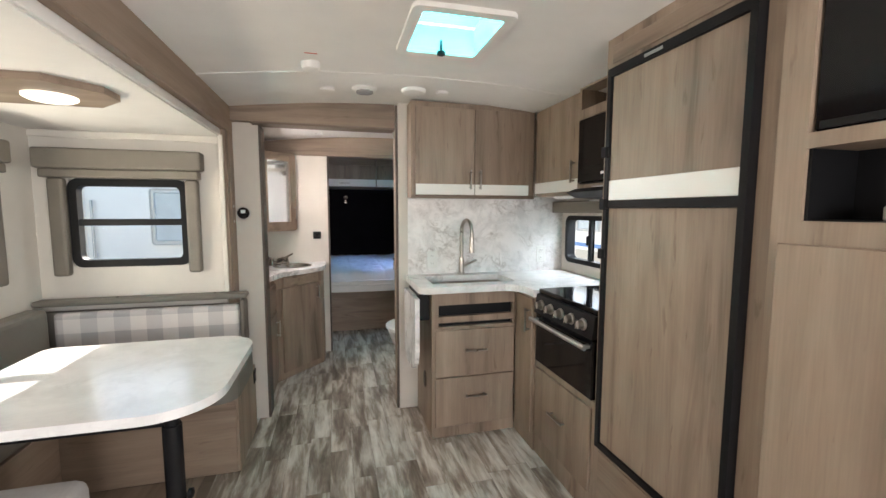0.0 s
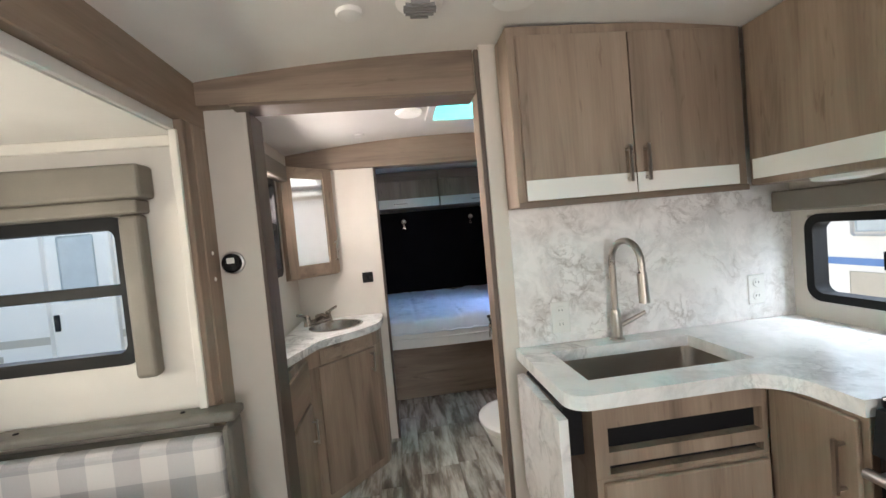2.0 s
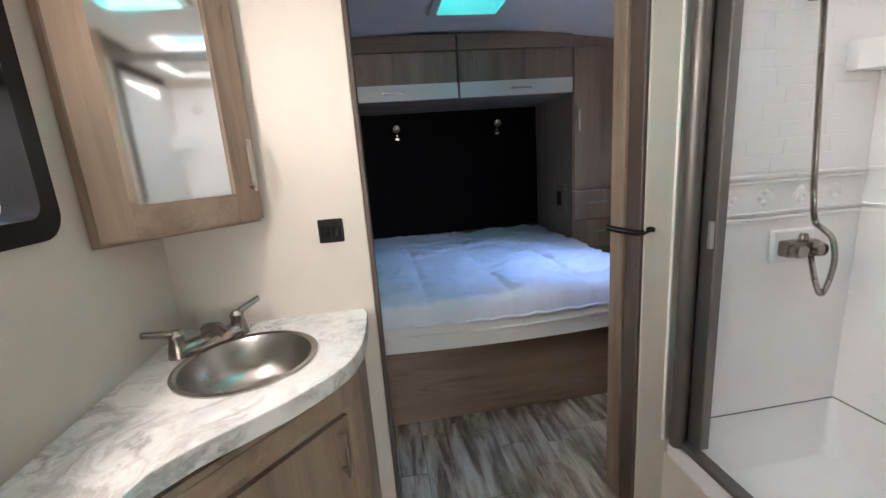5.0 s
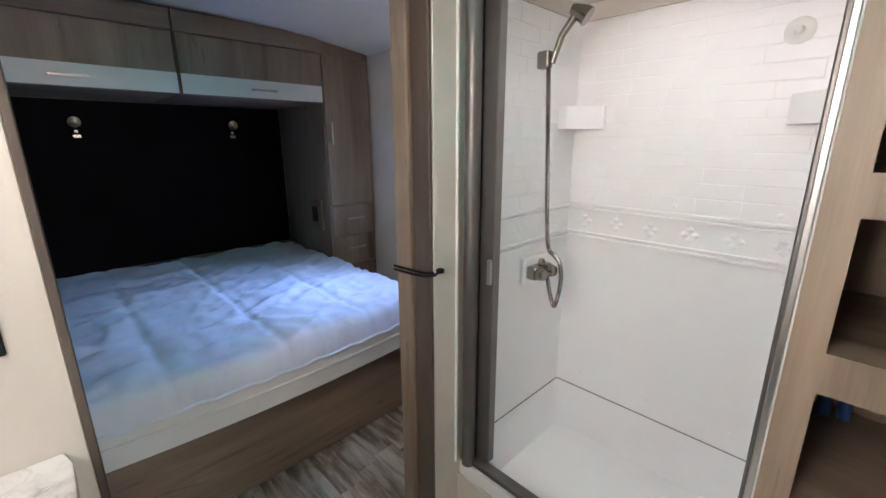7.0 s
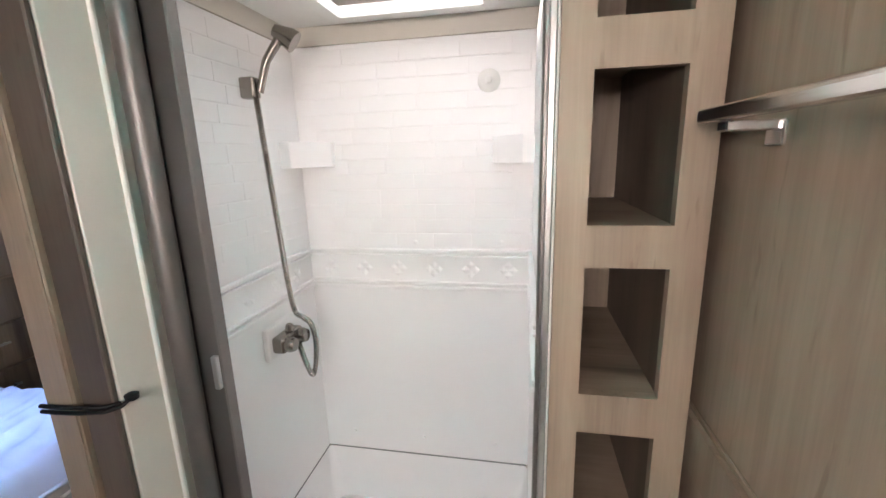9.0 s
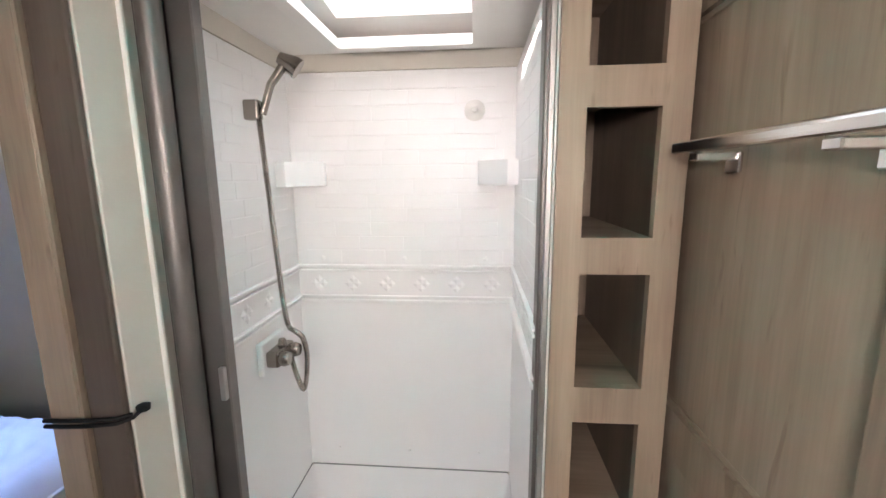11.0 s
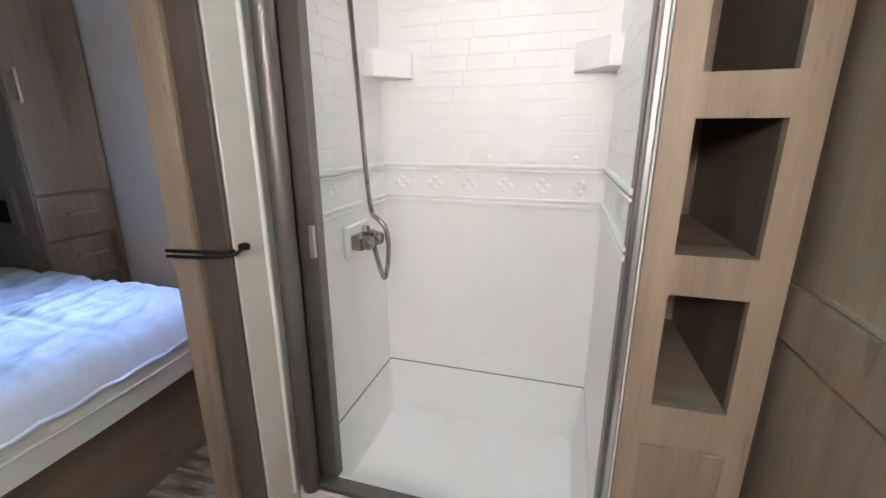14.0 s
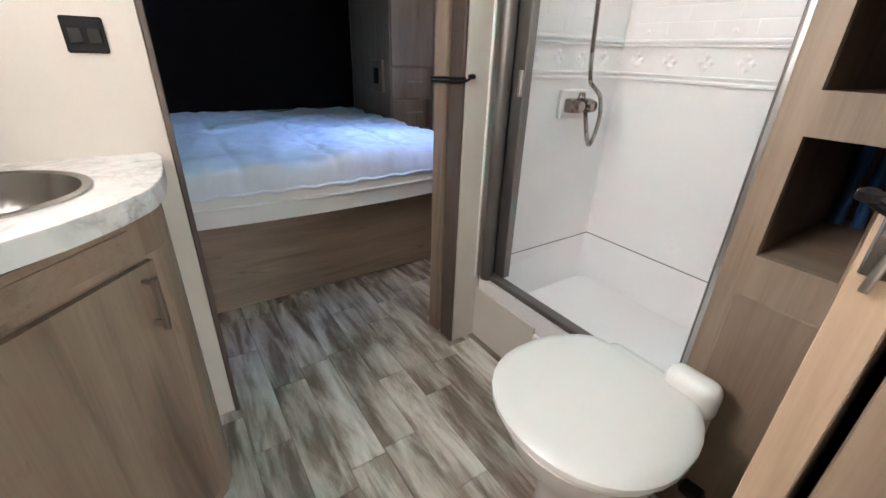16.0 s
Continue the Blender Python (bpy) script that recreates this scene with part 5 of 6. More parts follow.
def shower():
    x0, x1, y0, y1 = 0.955, 1.565, 3.132, 3.915
    p = thing("shower_pan", (1.25, 3.5, 0), "white plastic shower pan with raised front kerb", "shower pan")
    outer = rounded(0.934, 1.60, 3.104, 3.934, [0.005] * 4, 6)
    inner = rounded(1.00, x1 - 0.001, y0 + 0.001, y1 - 0.001, [0.02] * 4, 6)
    low = rounded(1.03, x1 - 0.03, y0 + 0.035, y1 - 0.035, [0.06] * 4, 6)
    bm = bmesh.new()
    loops = []
    for lo, z in ((outer, 0.004), (outer, 0.285), (inner, 0.292), (low, 0.155)):
        loops.append([bm.verts.new((x, y, z + (0.062 if (x > 1.04 and lo is inner) else 0))) for x, y in lo])
    n = len(outer)
    for a, b in zip(loops, loops[1:]):
        for k in range(n):
            bm.faces.new((a[k], a[(k + 1) % n], b[(k + 1) % n], b[k]))
    bm.faces.new(loops[-1])
    part("tray", bm, ABS, p, "", True)
    lathe("drain", (1.085, 3.52, 0.1555), [(0.04, 0), (0.036, 0.003), (0.01, 0.001)], CHROME, p)
    box("front_panel", (0.922, 0.9295, 3.60, 3.934, 0.004, 0.235), WALLPAPER, p, 0.001, "cream front board")
    box("access_cover", (0.916, 0.9295, 3.33, 3.598, 0.02, 0.215), ABS, p, 0.004, "white access cover")
    s = thing("shower_surround", (1.25, 3.5, 0.36), "white moulded shower walls with brick and diamond relief", "shower wall")
    zt = 1.834
    box("back_wall", (x1, x1 + 0.02, y0 - 0.02, y1 + 0.02, 0.3565, zt), ABS, s, 0.001)
    box("end_wall", (x0, x1 - 0.0005, y1, y1 + 0.02, 0.286, zt), ABS, s, 0.001)
    box("end_wall", (x0, x1 - 0.0005, y0 - 0.02, y0, 0.286, zt), ABS, s, 0.001)
    box("joint_line", (x1 - 0.0035, x1 - 0.0003, y0 + 0.004, y1 - 0.004, 0.3545, 0.358), GREYINK, s, 0, "thin dark joint above the pan")
    box("joint_line", (1.05, x1 - 0.004, y1 - 0.0035, y1 - 0.0003, 0.3545, 0.3575), GREYINK, s, 0)
    for z, hz in ((1.036, 0.006), (1.054, 0.0035), (1.150, 0.0035), (1.166, 0.006)):
        for b in ((x1 - 0.013, x1 - 0.0002, y0, y1, z - hz, z + hz), (x0, x1 - 0.0135, y1 - 0.013, y1 - 0.0002, z - hz, z + hz), (x0, x1 - 0.0135, y0 + 0.0002, y0 + 0.013, z - hz, z + hz)):
            box("band_rib", b, ABS, s, hz * 0.4)
    for yy in (y0, y1):
        sy = 1 if yy == y0 else -1
        bm = bmesh.new()
        add_prism(bm, [(x1 - 0.0003, yy + sy * 0.0003), (x1 - 0.0003, yy + sy * 0.125), (x1 - 0.03, yy + sy * 0.125), (x1 - 0.13, yy + sy * 0.035), (x1 - 0.13, yy + sy * 0.0003)], 1.455, 1.535)
        part("corner_shelf", bm, ABS, s)
    structure(box("trim_shower_back", (x1 - 0.004, XR, y0 - 0.03, 3.9345, zt + 0.001, 1.892), WALLPAPER, None, 0.001), "beige strip above the shower wall", "trim")
    structure(box("trim_shower_side", (x0, x1 - 0.005, y1 - 0.004, 3.9345, zt + 0.001, 1.892), WALLPAPER, None, 0.001), "beige strip above the shower end wall", "trim")
    structure(part("ceiling_shower", with_holes(bmesh.new(), Z3, 0.99, XR, 3.10, 3.9345, 1.893, 1.905, [(1.05, 1.45, 3.27, 3.69)]), CEIL), "white lowered ceiling over the shower", "ceiling")
    # door frame
    f = thing("shower_door_frame", (0.95, 3.5, 0.3), "grey aluminium sliding shower door frame with folded screen", "shower door")
    z0, z1 = 0.2925, 1.86
    box("sill_rail", (0.935, 0.975, 3.14, 3.885, z0, z0 + 0.022), GREYALU, f, 0.003)
    box("head_rail", (0.935, 0.985, 3.105, 3.9345, z1, z1 + 0.04), GREYALU, f, 0.003)
    box("right_jamb", (0.936, 0.985, 3.116, 3.139, z0, z1), GREYALU, f, 0.003)
    box("jamb_edge", (0.928, 0.9355, 3.119, 3.131, z0, z1), SILVER, f, 0.002, "bright aluminium edge bead")
    box("left_jamb", (0.945, 0.995, 3.886, 3.9345, z0, z1), GREYALU, f, 0.003)
    tube("screen_roller", [(0.938, 3.893, z0 + 0.001), (0.938, 3.893, z1)], 0.024, GREYALU, f, "rolled screen housing", 16)
    box("screen_edge", (0.965, 0.998, 3.825, 3.885, z0 + 0.022, z1), GREYALU, f, 0.003)
    box("catch", (0.952, 0.9645, 3.828, 3.842, 0.98, 1.06), SILVER, f, 0.002)
    box("caulk_strip", (0.908, 0.9175, 3.925, 3.9352, 0.29, 1.88), WHITE, f, 0.002, "white sealant strip")
    box("caulk_strip", (0.922, 0.9325, 3.1148, 3.1185, 0.29, 1.88), WHITE, f, 0.002, "white sealant strip")
    m = thing("shower_mixer", (1.31, 3.90, 0.94), "brushed nickel shower mixer on a white plate", "mixer")
    box("plate", (1.233, 1.378, y1 - 0.020, y1 - 0.0005, 0.89, 0.995), ABS, m, 0.006, "white backing plate", 2)
    box("body", (1.245, 1.358, y1 - 0.062, y1 - 0.0205, 0.915, 0.965), NICKEL, m, 0.008, "", 2)
    for x in (1.266, 1.334):
        lathe("knob", (x, y1 - 0.062, 0.94), [(0.022, 0), (0.024, -0.012), (0.019, -0.026), (0.004, -0.028)], NICKEL, m, "", "y", 14)
    lathe("spout", (1.31, y1 - 0.045, 0.966), [(0.014, 0), (0.012, 0.014), (0.009, 0.02)], NICKEL, m, "", "z", 14)
    hd = thing("hand_shower", (1.3, 3.88, 1.68), "nickel hand shower on a wall bracket with metal hose", "shower head")
    box("bracket", (1.275, 1.307, y1 - 0.045, y1 - 0.0005, 1.645, 1.70), NICKEL, hd, 0.006, "", 2)
    tube("wand", [(1.292, y1 - 0.05, 1.66), (1.30, y1 - 0.075, 1.74), (1.315, y1 - 0.115, 1.80)], [0.010, 0.011, 0.013], NICKEL, hd)
    bm = bmesh.new()
    add_tube(bm, [(1.31, y1 - 0.10, 1.815), (1.322, y1 - 0.135, 1.795), (1.326, y1 - 0.148, 1.785)], [0.016, 0.028, 0.030], 16)
    part("head", bm, NICKEL, hd, "", True)
    pts = [(1.288, y1 - 0.040, 1.655), (1.294, y1 - 0.045, 1.50), (1.303, y1 - 0.051, 1.30), (1.311, y1 - 0.057, 1.12), (1.316, y1 - 0.066, 1.03), (1.328, y1 - 0.082, 1.004), (1.350, y1 - 0.094, 0.975), (1.364, y1 - 0.098, 0.915), (1.360, y1 - 0.095, 0.845), (1.342, y1 - 0.090, 0.800), (1.326, y1 - 0.080, 0.845), (1.318, y1 - 0.066, 0.92)]
    fine = []
    for i in range(len(pts) - 1):
        P0, P1, P2, P3 = [Vector(pts[min(max(i + k, 0), len(pts) - 1)]) for k in (-1, 0, 1, 2)]
        k = max(2, int((P2 - P1).length / 0.003))
        for j in range(k):
            t = j / k
            fine.append(0.5 * ((2 * P1) + (P2 - P0) * t + (2 * P0 - 5 * P1 + 4 * P2 - P3) * t * t + (3 * P1 - P0 - 3 * P2 + P3) * t ** 3))
    tube("hose", fine, [0.0092 if i % 2 else 0.0068 for i in range(len(fine))], NICKEL, hd, "ribbed metal hose", 8)
    hk = thing("suction_hook", (1.56, 3.27, 1.70), "clear round suction hook on the shower wall", "hook")
    lathe("cup", (x1 - 0.0005, 3.27, 1.70), [(0.036, 0), (0.030, -0.008), (0.012, -0.016), (0.008, -0.026), (0.002, -0.028)], PLASTICWHITE, hk, "", "x", 20)
    for y in (3.23, 3.52, 3.82):
        b = thing("screw_cap", (x1, y, 1.19), "small white screw cap on the shower wall", "screw cap", "shower screw caps")
        lathe("cap", (x1 - 0.0005, y, 1.195), [(0.009, 0), (0.008, -0.004), (0.002, -0.006)], ABS, b, "", "x", 12)
    for y in (3.25, 3.52, 3.80):
        b = thing("screw_cap", (x1, y, 0.43), "small white screw cap on the shower wall", "screw cap", "shower screw caps")
        lathe("cap", (x1 - 0.0005, y, 0.43), [(0.007, 0), (0.006, -0.003), (0.002, -0.005)], ABS, b, "", "x", 12)
    return s


surround = shower()


def toilet():
    t = thing("toilet", (0.62, 3.17, 0), "white porcelain trailer toilet with closed plastic lid", "toilet")
    cx, cy = 0.632, 3.165

    def egg(rx, ry, n=36, back=0.80):
        out = []
        for k in range(n):
            a = 2 * math.pi * k / n
            x = rx * math.cos(a)
            y = ry * math.sin(a) * (1.0 - 0.12 * math.cos(a) if math.cos(a) < 0 else 1.0)
            out.append((cx + min(x, rx * back), cy + y))
        return out

    def shell(name, rows, mat, label=""):
        bm = bmesh.new()
        rings = [[bm.verts.new((x + dx, y, z)) for x, y in egg(rx, ry)] for rx, ry, z, dx in rows]
        n = len(rings[0])
        for a, b in zip(rings, rings[1:]):
            for k in range(n):
                bm.faces.new((a[k], a[(k + 1) % n], b[(k + 1) % n], b[k]))
        bm.faces.new(rings[0])
        bm.faces.new(rings[-1])
        return part(name, bm, mat, t, label, True)
    shell("bowl", [(0.12, 0.11, 0.006, 0.06), (0.115, 0.105, 0.10, 0.06), (0.12, 0.12, 0.20, 0.04), (0.17, 0.16, 0.31, 0.01), (0.195, 0.180, 0.39, 0), (0.20, 0.185, 0.405, 0)], PORCELAIN)
    shell("seat", [(0.196, 0.184, 0.406, 0), (0.202, 0.192, 0.412, 0), (0.202, 0.192, 0.424, 0), (0.198, 0.188, 0.429, 0)], PLASTICWHITE, "white plastic seat")
    shell("lid", [(0.204, 0.194, 0.431, 0), (0.218, 0.204, 0.437, 0), (0.218, 0.204, 0.449, 0), (0.213, 0.199, 0.454, 0), (0.19, 0.18, 0.457, 0), (0.10, 0.09, 0.459, 0)], PORCELAIN, "white plastic lid")
    box("rear_deck", (0.772, 0.895, cy - 0.15, cy + 0.13, 0.30, 0.415), PORCELAIN, t, 0.03, "", 4)
    bm = bmesh.new()
    add_box(bm, 0.790, 0.850, cy - 0.165, cy - 0.05, 0.40, 0.498, 0.029, 5)
    part("rear_hump", bm, PORCELAIN, t, "", True)
    lathe("flush_pedal", (0.70, 2.955, 0.33), [(0.006, 0.03), (0.016, 0.022), (0.018, -0.012), (0.006, -0.02)], BLACK, t, "black pedal end", "y", 14)


toilet()

# ---- bedroom ----


def bed():
    b = thing("platform_bed", (0.57, 5.3, 0), "wood platform bed with white mattress and white quilt", "bed")
    box("platform", (-0.18, 1.30, 4.64, 6.04, 0.004, 0.47), WOODX, b, 0.004, "taupe wood platform")

    def top(u, v):
        z = 0.685 + 0.012 * noise.noise(Vector((u * 5, v * 5, 0))) + 0.008 * noise.noise(Vector((u * 14, v * 14, 3)))
        for k, (a, b, w2) in enumerate(((2.2, 8.0, 0.012), (4.0, 11.0, 0.008), (9.0, 5.0, 0.005))):
            q = noise.noise(Vector((u * a + 0.8 * v, v * b - 1.5 * u, 5.0 + k)))
            z += w2 * (1 - min(1.0, abs(q) * 3))
        for k, w in ((u + 0.18, 0.37), (v - 4.45, 0.40)):
            d = abs((k / w) % 1.0 - 0.5) * 2
            z -= 0.008 * max(0.0, 1 - (1 - d) * w / 0.05) if d > 0.5 else 0
        return z
    nx, ny = 120, 120
    bm = bmesh.new()
    grid = []
    for j in range(ny + 1):
        row = []
        v = j / ny
        for i in range(nx + 1):
            u = i / nx
            x = -0.20 + 1.52 * u
            bow = 0.055 * (1 - (2 * u - 1) ** 2)
            y0 = 4.495 - bow
            y = y0 + (6.03 - y0) * v
            ed = min(u, 1 - u) * 1.5
            ef = v * 1.5
            drop = 0.0
            for e, w in ((ed, 0.06), (ef, 0.05)):
                if e < w:
                    drop += 0.085 * (1 - math.sqrt(max(0, 1 - (1 - e / w) ** 2)))
            row.append(bm.verts.new((x, y, top(x, y) - drop)))
        grid.append(row)
    for j in range(ny):
        for i in range(nx):
            bm.faces.new((grid[j][i], grid[j][i + 1], grid[j + 1][i + 1], grid[j + 1][i]))
    lo = [bm.verts.new((v.co.x, v.co.y, 0.590)) for v in grid[0]]
    for i in range(nx):
        bm.faces.new((grid[0][i], grid[0][i + 1], lo[i + 1], lo[i]))
    for row in (0, nx):
        s = [grid[j][row] for j in range(ny + 1)]
        l = [bm.verts.new((v.co.x, v.co.y, 0.590)) for v in s]
        for j in range(ny):
            bm.faces.new((s[j], s[j + 1], l[j + 1], l[j]))
    q = part("quilt", bm, QUILT, None, "", True)
    tagged(q, "rumpled white box-stitched quilt spread on the bed", "quilt")
    tube("binding", [(-0.20 + 1.52 * k / 30, 4.493 - 0.055 * (1 - (2 * k / 30 - 1) ** 2), 0.592 + 0.005 * math.sin(k * 2.3)) for k in range(31)], 0.007, QUILT, q, "stitched quilt edge")
    edge = [(-0.185 + 1.49 * k / 24, 4.50 - 0.055 * (1 - (2 * k / 24 - 1) ** 2)) for k in range(25)] + [(1.305, 6.03), (-0.185, 6.03)]
    part("mattress", add_prism(bmesh.new(), edge, 0.472, 0.615, 0.02, 3), MATTRESS, b, "white mattress with rounded foot")
    tube("mattress_piping", [(x, y - 0.004, 0.545) for x, y in edge[:25]], 0.006, MATTRESS, b)
    h = structure(box("wall_headboard", (-0.18, 1.30, 6.038, 6.0595, 0.47, 1.63), HEADBOARD, None, 0.002), "charcoal fabric headboard wall")
    structure(box("trim_headboard", (-0.178, 1.298, 6.02, 6.0375, 0.62, 0.70), DARKX, None, 0.002), "dark wood rail behind the mattress", "trim")
    for x in (0.198, 0.973):
        r = thing("reading_lamp", (x, 6.03, 1.46), "small chrome reading lamp on the headboard wall", "lamp", "reading lamps over the bed")
        lathe("head", (x, 6.035, 1.515), [(0.026, 0), (0.034, -0.012), (0.034, -0.03), (0.028, -0.045), (0.004, -0.04)], NICKEL, r, "", "y", 18)
        box("switch", (x - 0.016, x + 0.02, 6.022, 6.0375, 1.435, 1.455), NICKEL, r, 0.003)
        box("stem", (x - 0.008, x + 0.012, 6.022, 6.0375, 1.46, 1.478), NICKEL, r, 0.003)
    for x0, x1 in ((-0.18, 0.565), (0.571, 1.30)):
        c = thing("overbed_cabinet", ((x0 + x1) / 2, 5.7, 1.63), "taupe wood overbed cabinet with white lower band", "cabinet", "overbed cabinets")
        box("body", (x0, x1, 5.42, 6.03, 1.632, 1.99), WOODX, c, 0.002)
        d = box("door", (x0 + 0.004, x1 - 0.004, 5.402, 5.4195, 1.634, 1.90), WOOD, c, 0.002)
        box("white_band", (x0 + 0.004, x1 - 0.004, 5.398, 5.4018, 1.635, 1.725), WHITE, d, 0.001, "glossy white band")
        bar_handle(d, ((x0 + x1) / 2 + (0.02 if x0 > 0 else -0.02), 5.40, 1.675), "x", 0.13, (0, -0.02, 0))
        box("top_rail", (x0, x1, 5.40, 5.4195, 1.905, 1.995), WOODX, c, 0.002)
    for x0, x1, hx in ((1.303, XR - 0.004, 1.335), (XL + 0.004, -0.183, -0.215)):
        w = thing("wardrobe", ((x0 + x1) / 2, 5.7, 0), "tall taupe wood wardrobe with drawers beside the bed", "wardrobe", "bedroom wardrobes")
        box("body", (x0, x1, 5.42, 6.04, 0.004, 1.99), WOOD, w, 0.002)
        d = box("door", (x0 + 0.006, x1 - 0.01, 5.404, 5.4195, 1.02, 1.90), WOOD, w, 0.003)
        bar_handle(d, (hx, 5.404, 1.46), "z", 0.13, (0, -0.022, 0), SILVER)
        for k in range(3):
            z = 0.42 + 0.198 * k
            dr = box("drawer", (x0 + 0.006, x1 - 0.01, 5.404, 5.4195, z, z + 0.19), WOOD, w, 0.003)
            bar_handle(dr, ((x0 + x1) / 2, 5.404, z + 0.11), "x", 0.13, (0, -0.02, 0))
    n = thing("bedside_socket", (1.29, 5.62, 0.95), "black power socket in a wood frame beside the bed", "socket")
    box("frame", (1.285, 1.3025, 5.50, 5.66, 0.85, 1.05), WOOD, n, 0.003)
    box("outlet", (1.281, 1.2848, 5.55, 5.62, 0.90, 1.0), BLACK, n, 0.002)


bed()

# ---- outside ----
ground = structure(box("ground", (-400, 400, -400, 400, -0.9, -0.75), ASPHALT, None, 0), "pale concrete sales yard reaching the horizon", "ground")


def parked_trailer(at, along, length, side, label, band):
    """A white travel trailer: body, door, windows, stripe, wheels. side: +1 or -1, the face turned to the walker along x or y."""
    t = thing("travel_trailer", at, label, "trailer", "parked trailers")
    ax, ay, az = at

    def b(nm, u0, u1, d0, d1, z0, z1, mat, bev=0.01, parent=t):
        if along == "x":
            q = (ax + u0, ax + u1, ay + min(d0 * side, d1 * side), ay + max(d0 * side, d1 * side), az + z0, az + z1)
        else:
            q = (ax + min(d0 * side, d1 * side), ax + max(d0 * side, d1 * side), ay + u0, ay + u1, az + z0, az + z1)
        return box(nm, q, mat, parent, bev, "", 2)
    L = length / 2
    b("body", -L, L, -2.4, 0, 0.55, 3.1, TRAILERWHITE, 0.12)
    b("skirt", -L + 0.1, L - 0.1, -2.3, -0.02, 0.40, 0.549, BEIGE)
    b("stripe", -L + 0.15, L - 0.15, 0.001, 0.006, 1.32, 1.40, band, 0)
    b("roof_edge", -L + 0.1, L - 0.1, 0.001, 0.02, 2.93, 2.98, PALEFRAME, 0.004)
    k = 0
    u = -L + 0.5
    while u < L - 0.8:
        if k % 3 == 1:
            d = b("entry_door", u, u + 0.66, 0.001, 0.03, 0.75, 2.62, TRAILERWHITE, 0.05)
            b("door_window", u + 0.16, u + 0.50, 0.0305, 0.036, 1.75, 2.42, PALEPANE, 0.02, d)
            b("door_handle", u + 0.05, u + 0.10, 0.0305, 0.05, 1.45, 1.62, BLACK, 0.005, d)
            tube("grab_rail", [(ax + (u + 0.75) if along == "x" else ax + 0.05 * side, ay + 0.05 * side if along == "x" else ay + u + 0.75, az + z) for z in (1.2, 1.7, 2.2)], 0.015, SILVER, t)
        else:
            f = b("window", u, u + 0.8, 0.001, 0.02, 1.65, 2.35, PALEFRAME, 0.04)
            b("pane", u + 0.05, u + 0.75, 0.0205, 0.026, 1.70, 2.30, PALEPANE, 0.02, f)
            b("panel", u - 0.05, u + 0.85, 0.001, 0.008, 0.62, 1.25, BEIGE, 0.01)
        u += 1.35
        k += 1
    for w in (-0.45, 0.45):
        c = (ax + w, ay - 0.15 * side, az + 0.36) if along == "x" else (ax - 0.15 * side, ay + w, az + 0.36)
        wh = lathe("wheel", c, [(0.20, -0.11), (0.35, -0.10), (0.36, 0.0), (0.35, 0.10), (0.20, 0.11)], BLACK, t, "", "y" if along == "x" else "x", 24)
        lathe("rim", c, [(0.05, -0.115), (0.19, -0.112), (0.19, 0.112), (0.05, 0.118)], SILVER, wh, "", "y" if along == "x" else "x", 18)
    return t


parked_trailer((-5.6, 4.0, -0.75), "y", 7.5, 1, "white travel trailer with door and pale reflecting windows parked alongside", BEIGE)
parked_trailer((-3.25, 5.9, -0.75), "x", 4.2, -1, "white travel trailer with pale reflecting windows parked across the yard", BEIGE)
parked_trailer((5.2, 4.5, -0.75), "y", 9.0, -1, "white travel trailer with blue stripe parked on the far side", TRAILERBLUE)

# ---- pieces: floor planks, shower bricks and diamonds ----


def planks():
    w, ln = 0.112, 0.50
    bm = bmesh.new()
    add_box(bm, -w / 2 + 0.0006, w / 2 - 0.0006, -ln / 2 + 0.0006, ln / 2 - 0.0006, -0.0035, 0.0, 0.0008)
    me = bpy.data.meshes.new("plank")
    bm.to_mesh(me)
    bm.free()
    me.materials.append(PLANK)
    rnd = random.Random(4)
    x = -0.50
    while x < 1.62:
        y = -1.0 - rnd.random() * ln
        while y < 4.85:
            p = new("plank", me)
            p.parent = floor
            p.location = (x, y + ln / 2, 0.0)
            y += ln
        x += w


planks()


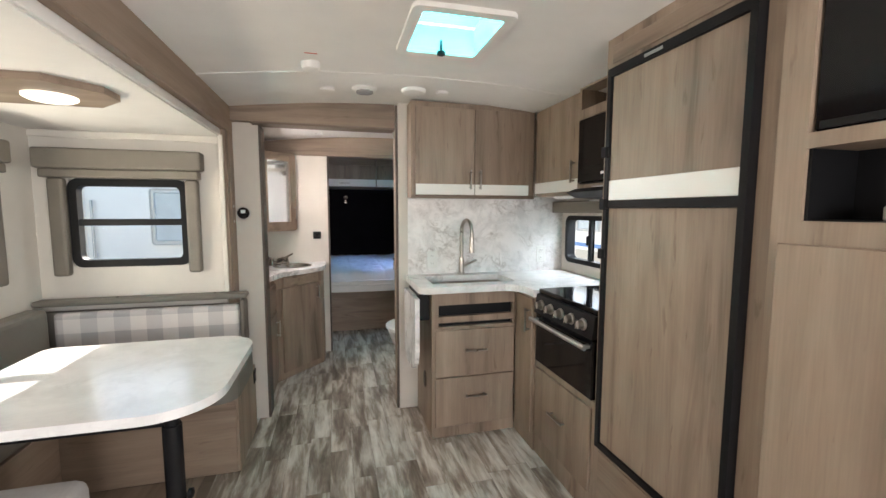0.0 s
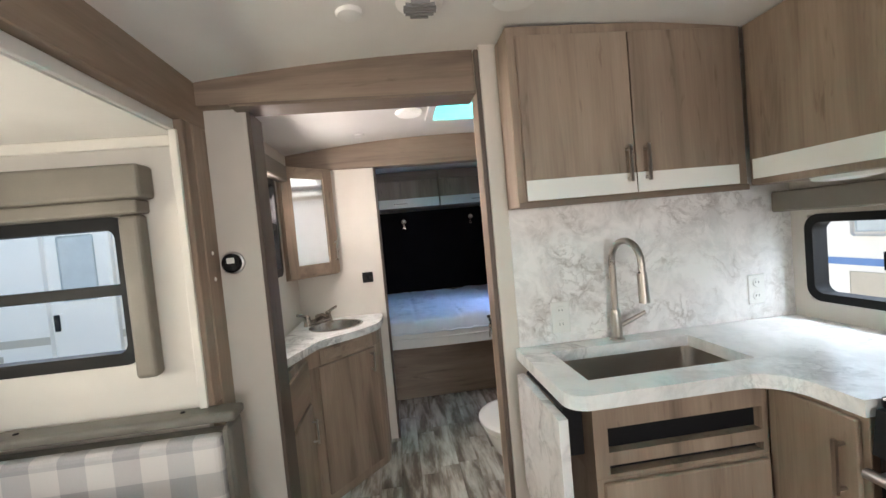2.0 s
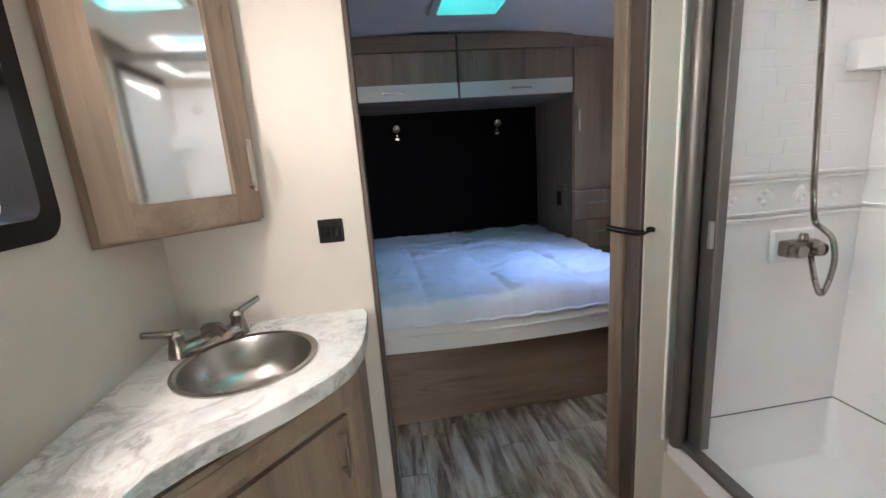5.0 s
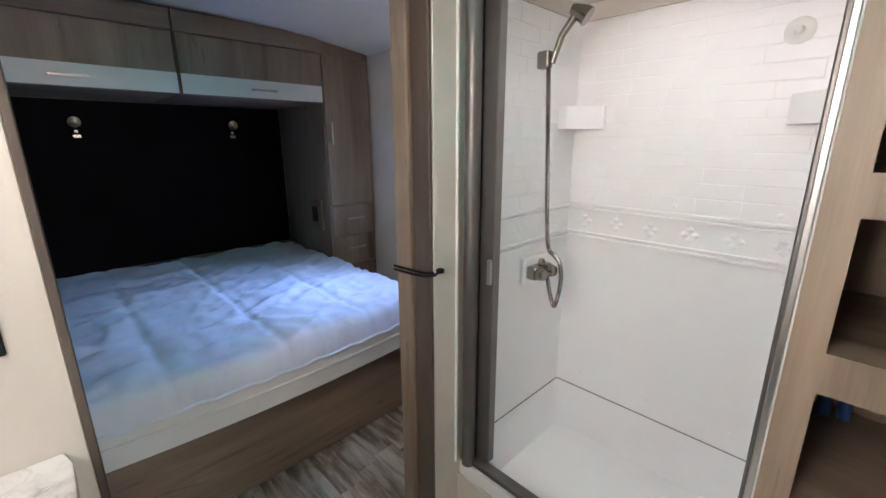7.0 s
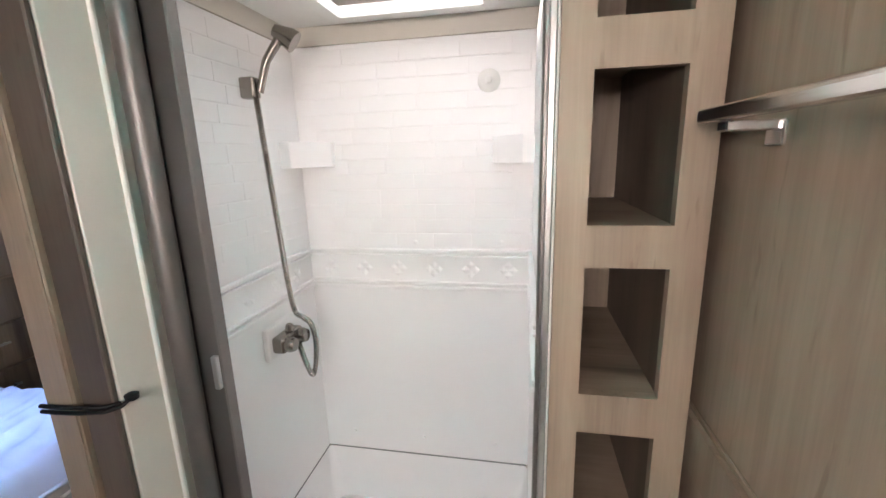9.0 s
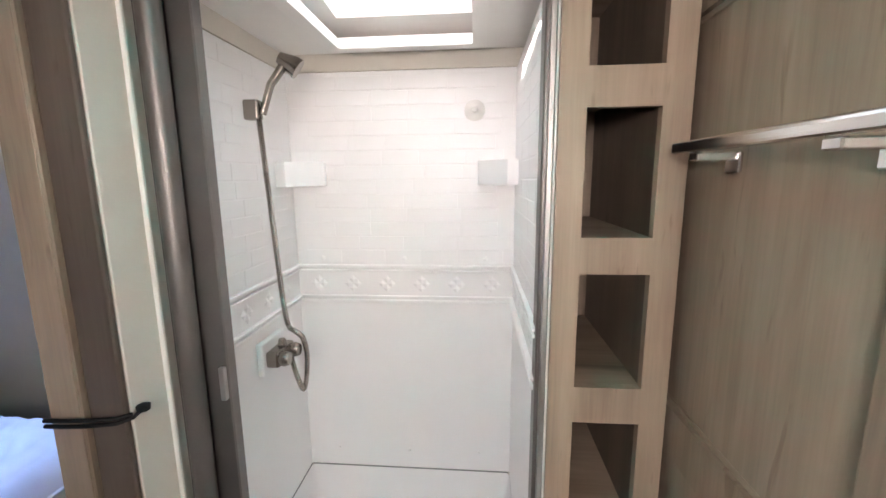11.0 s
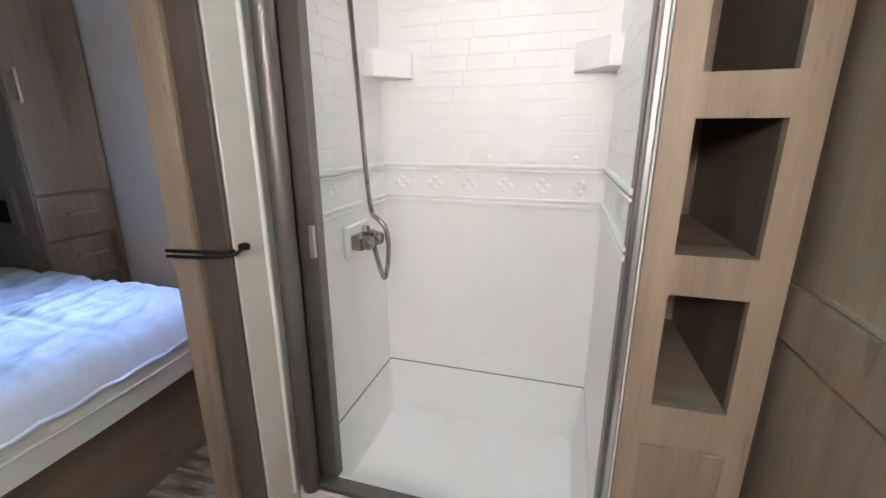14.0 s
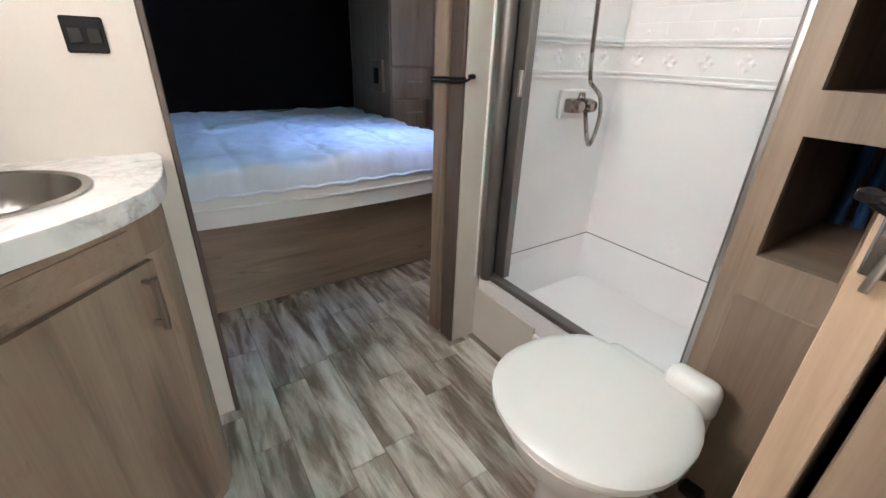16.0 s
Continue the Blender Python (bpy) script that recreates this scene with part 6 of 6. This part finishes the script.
def shower_relief():
    x1, y0, y1 = 1.565, 3.132, 3.915
    h = 0.0495
    rnd = random.Random(9)

    def brick_mesh(length, axis):
        bm = bmesh.new()
        if axis == "y":
            add_box(bm, -0.0026, 0, -length / 2 + 0.0004, length / 2 - 0.0004, -h / 2 + 0.002, h / 2 - 0.0018, 0.0011)
        else:
            add_box(bm, -length / 2 + 0.0004, length / 2 - 0.0004, -0.0015, 0, -h / 2 + 0.002, h / 2 - 0.002, 0.0008)
        me = bpy.data.meshes.new("brick")
        bm.to_mesh(me)
        bm.free()
        me.materials.append(ABS)
        return me
    by = [(brick_mesh(w, "y"), w) for w in (0.13, 0.16, 0.19)]
    bx = [(brick_mesh(w, "x"), w) for w in (0.13, 0.16, 0.19)]
    off = PLACE[surround]

    def course(meshes, a0, a1, put):
        a = a0
        while True:
            me, w = rnd.choice(meshes)
            if a + w > a1:
                return
            p = new("brick", me)
            p.parent = surround
            p.location = put(a + w / 2) - off
            a += w
    for r in range(13):
        z = 1.178 + h * (r + 0.5)
        lip = rnd.uniform(0.004, 0.075)
        course(by, y0 + lip, y1 - 0.004, lambda a: Vector((x1 - 0.0002 + rnd.uniform(0.0, 0.0013), a, z)))
        course(bx, 0.985 + lip, x1 - 0.004, lambda a: Vector((a, y1 - 0.0002 + rnd.uniform(0.0, 0.0009), z)))
        course(bx, 0.985 + lip, x1 - 0.004, lambda a: Vector((a, y0 + 0.0019 - rnd.uniform(0.0, 0.0009), z)))

    def diamond(axis):
        bm = bmesh.new()
        for du, dv in ((0.0175, 0), (-0.0175, 0), (0, 0.0175), (0, -0.0175)):
            c = [(du + a * 0.0145, dv + b * 0.0145) for a, b in ((1, 0), (0, 1), (-1, 0), (0, -1))]
            mk = (lambda u, v, d: (d, u, v)) if axis == "y" else (lambda u, v, d: (u, d, v))
            base = [bm.verts.new(mk(u, v, 0.0)) for u, v in c]
            tip = bm.verts.new(mk(du, dv, -0.0042))
            for k in range(4):
                bm.faces.new((base[k], base[(k + 1) % 4], tip))
        me = bpy.data.meshes.new("diamond")
        bm.to_mesh(me)
        bm.free()
        me.materials.append(ABS)
        return me
    dy, dx = diamond("y"), diamond("x")
    for k in range(6):
        p = new("diamond", dy)
        p.parent = surround
        p.location = Vector((x1 - 0.0001, y0 + 0.075 + 0.1265 * k, 1.101)) - off
    for k in range(4):
        p = new("diamond", dx)
        p.parent = surround
        p.location = Vector((1.08 + 0.1265 * k, y1 - 0.0001, 1.101)) - off
        p = new("diamond", dx)
        p.parent = surround
        p.location = Vector((1.08 + 0.1265 * k, y0 + 0.0001, 1.101)) - off
        p.scale = (1, -1, 1)


shower_relief()
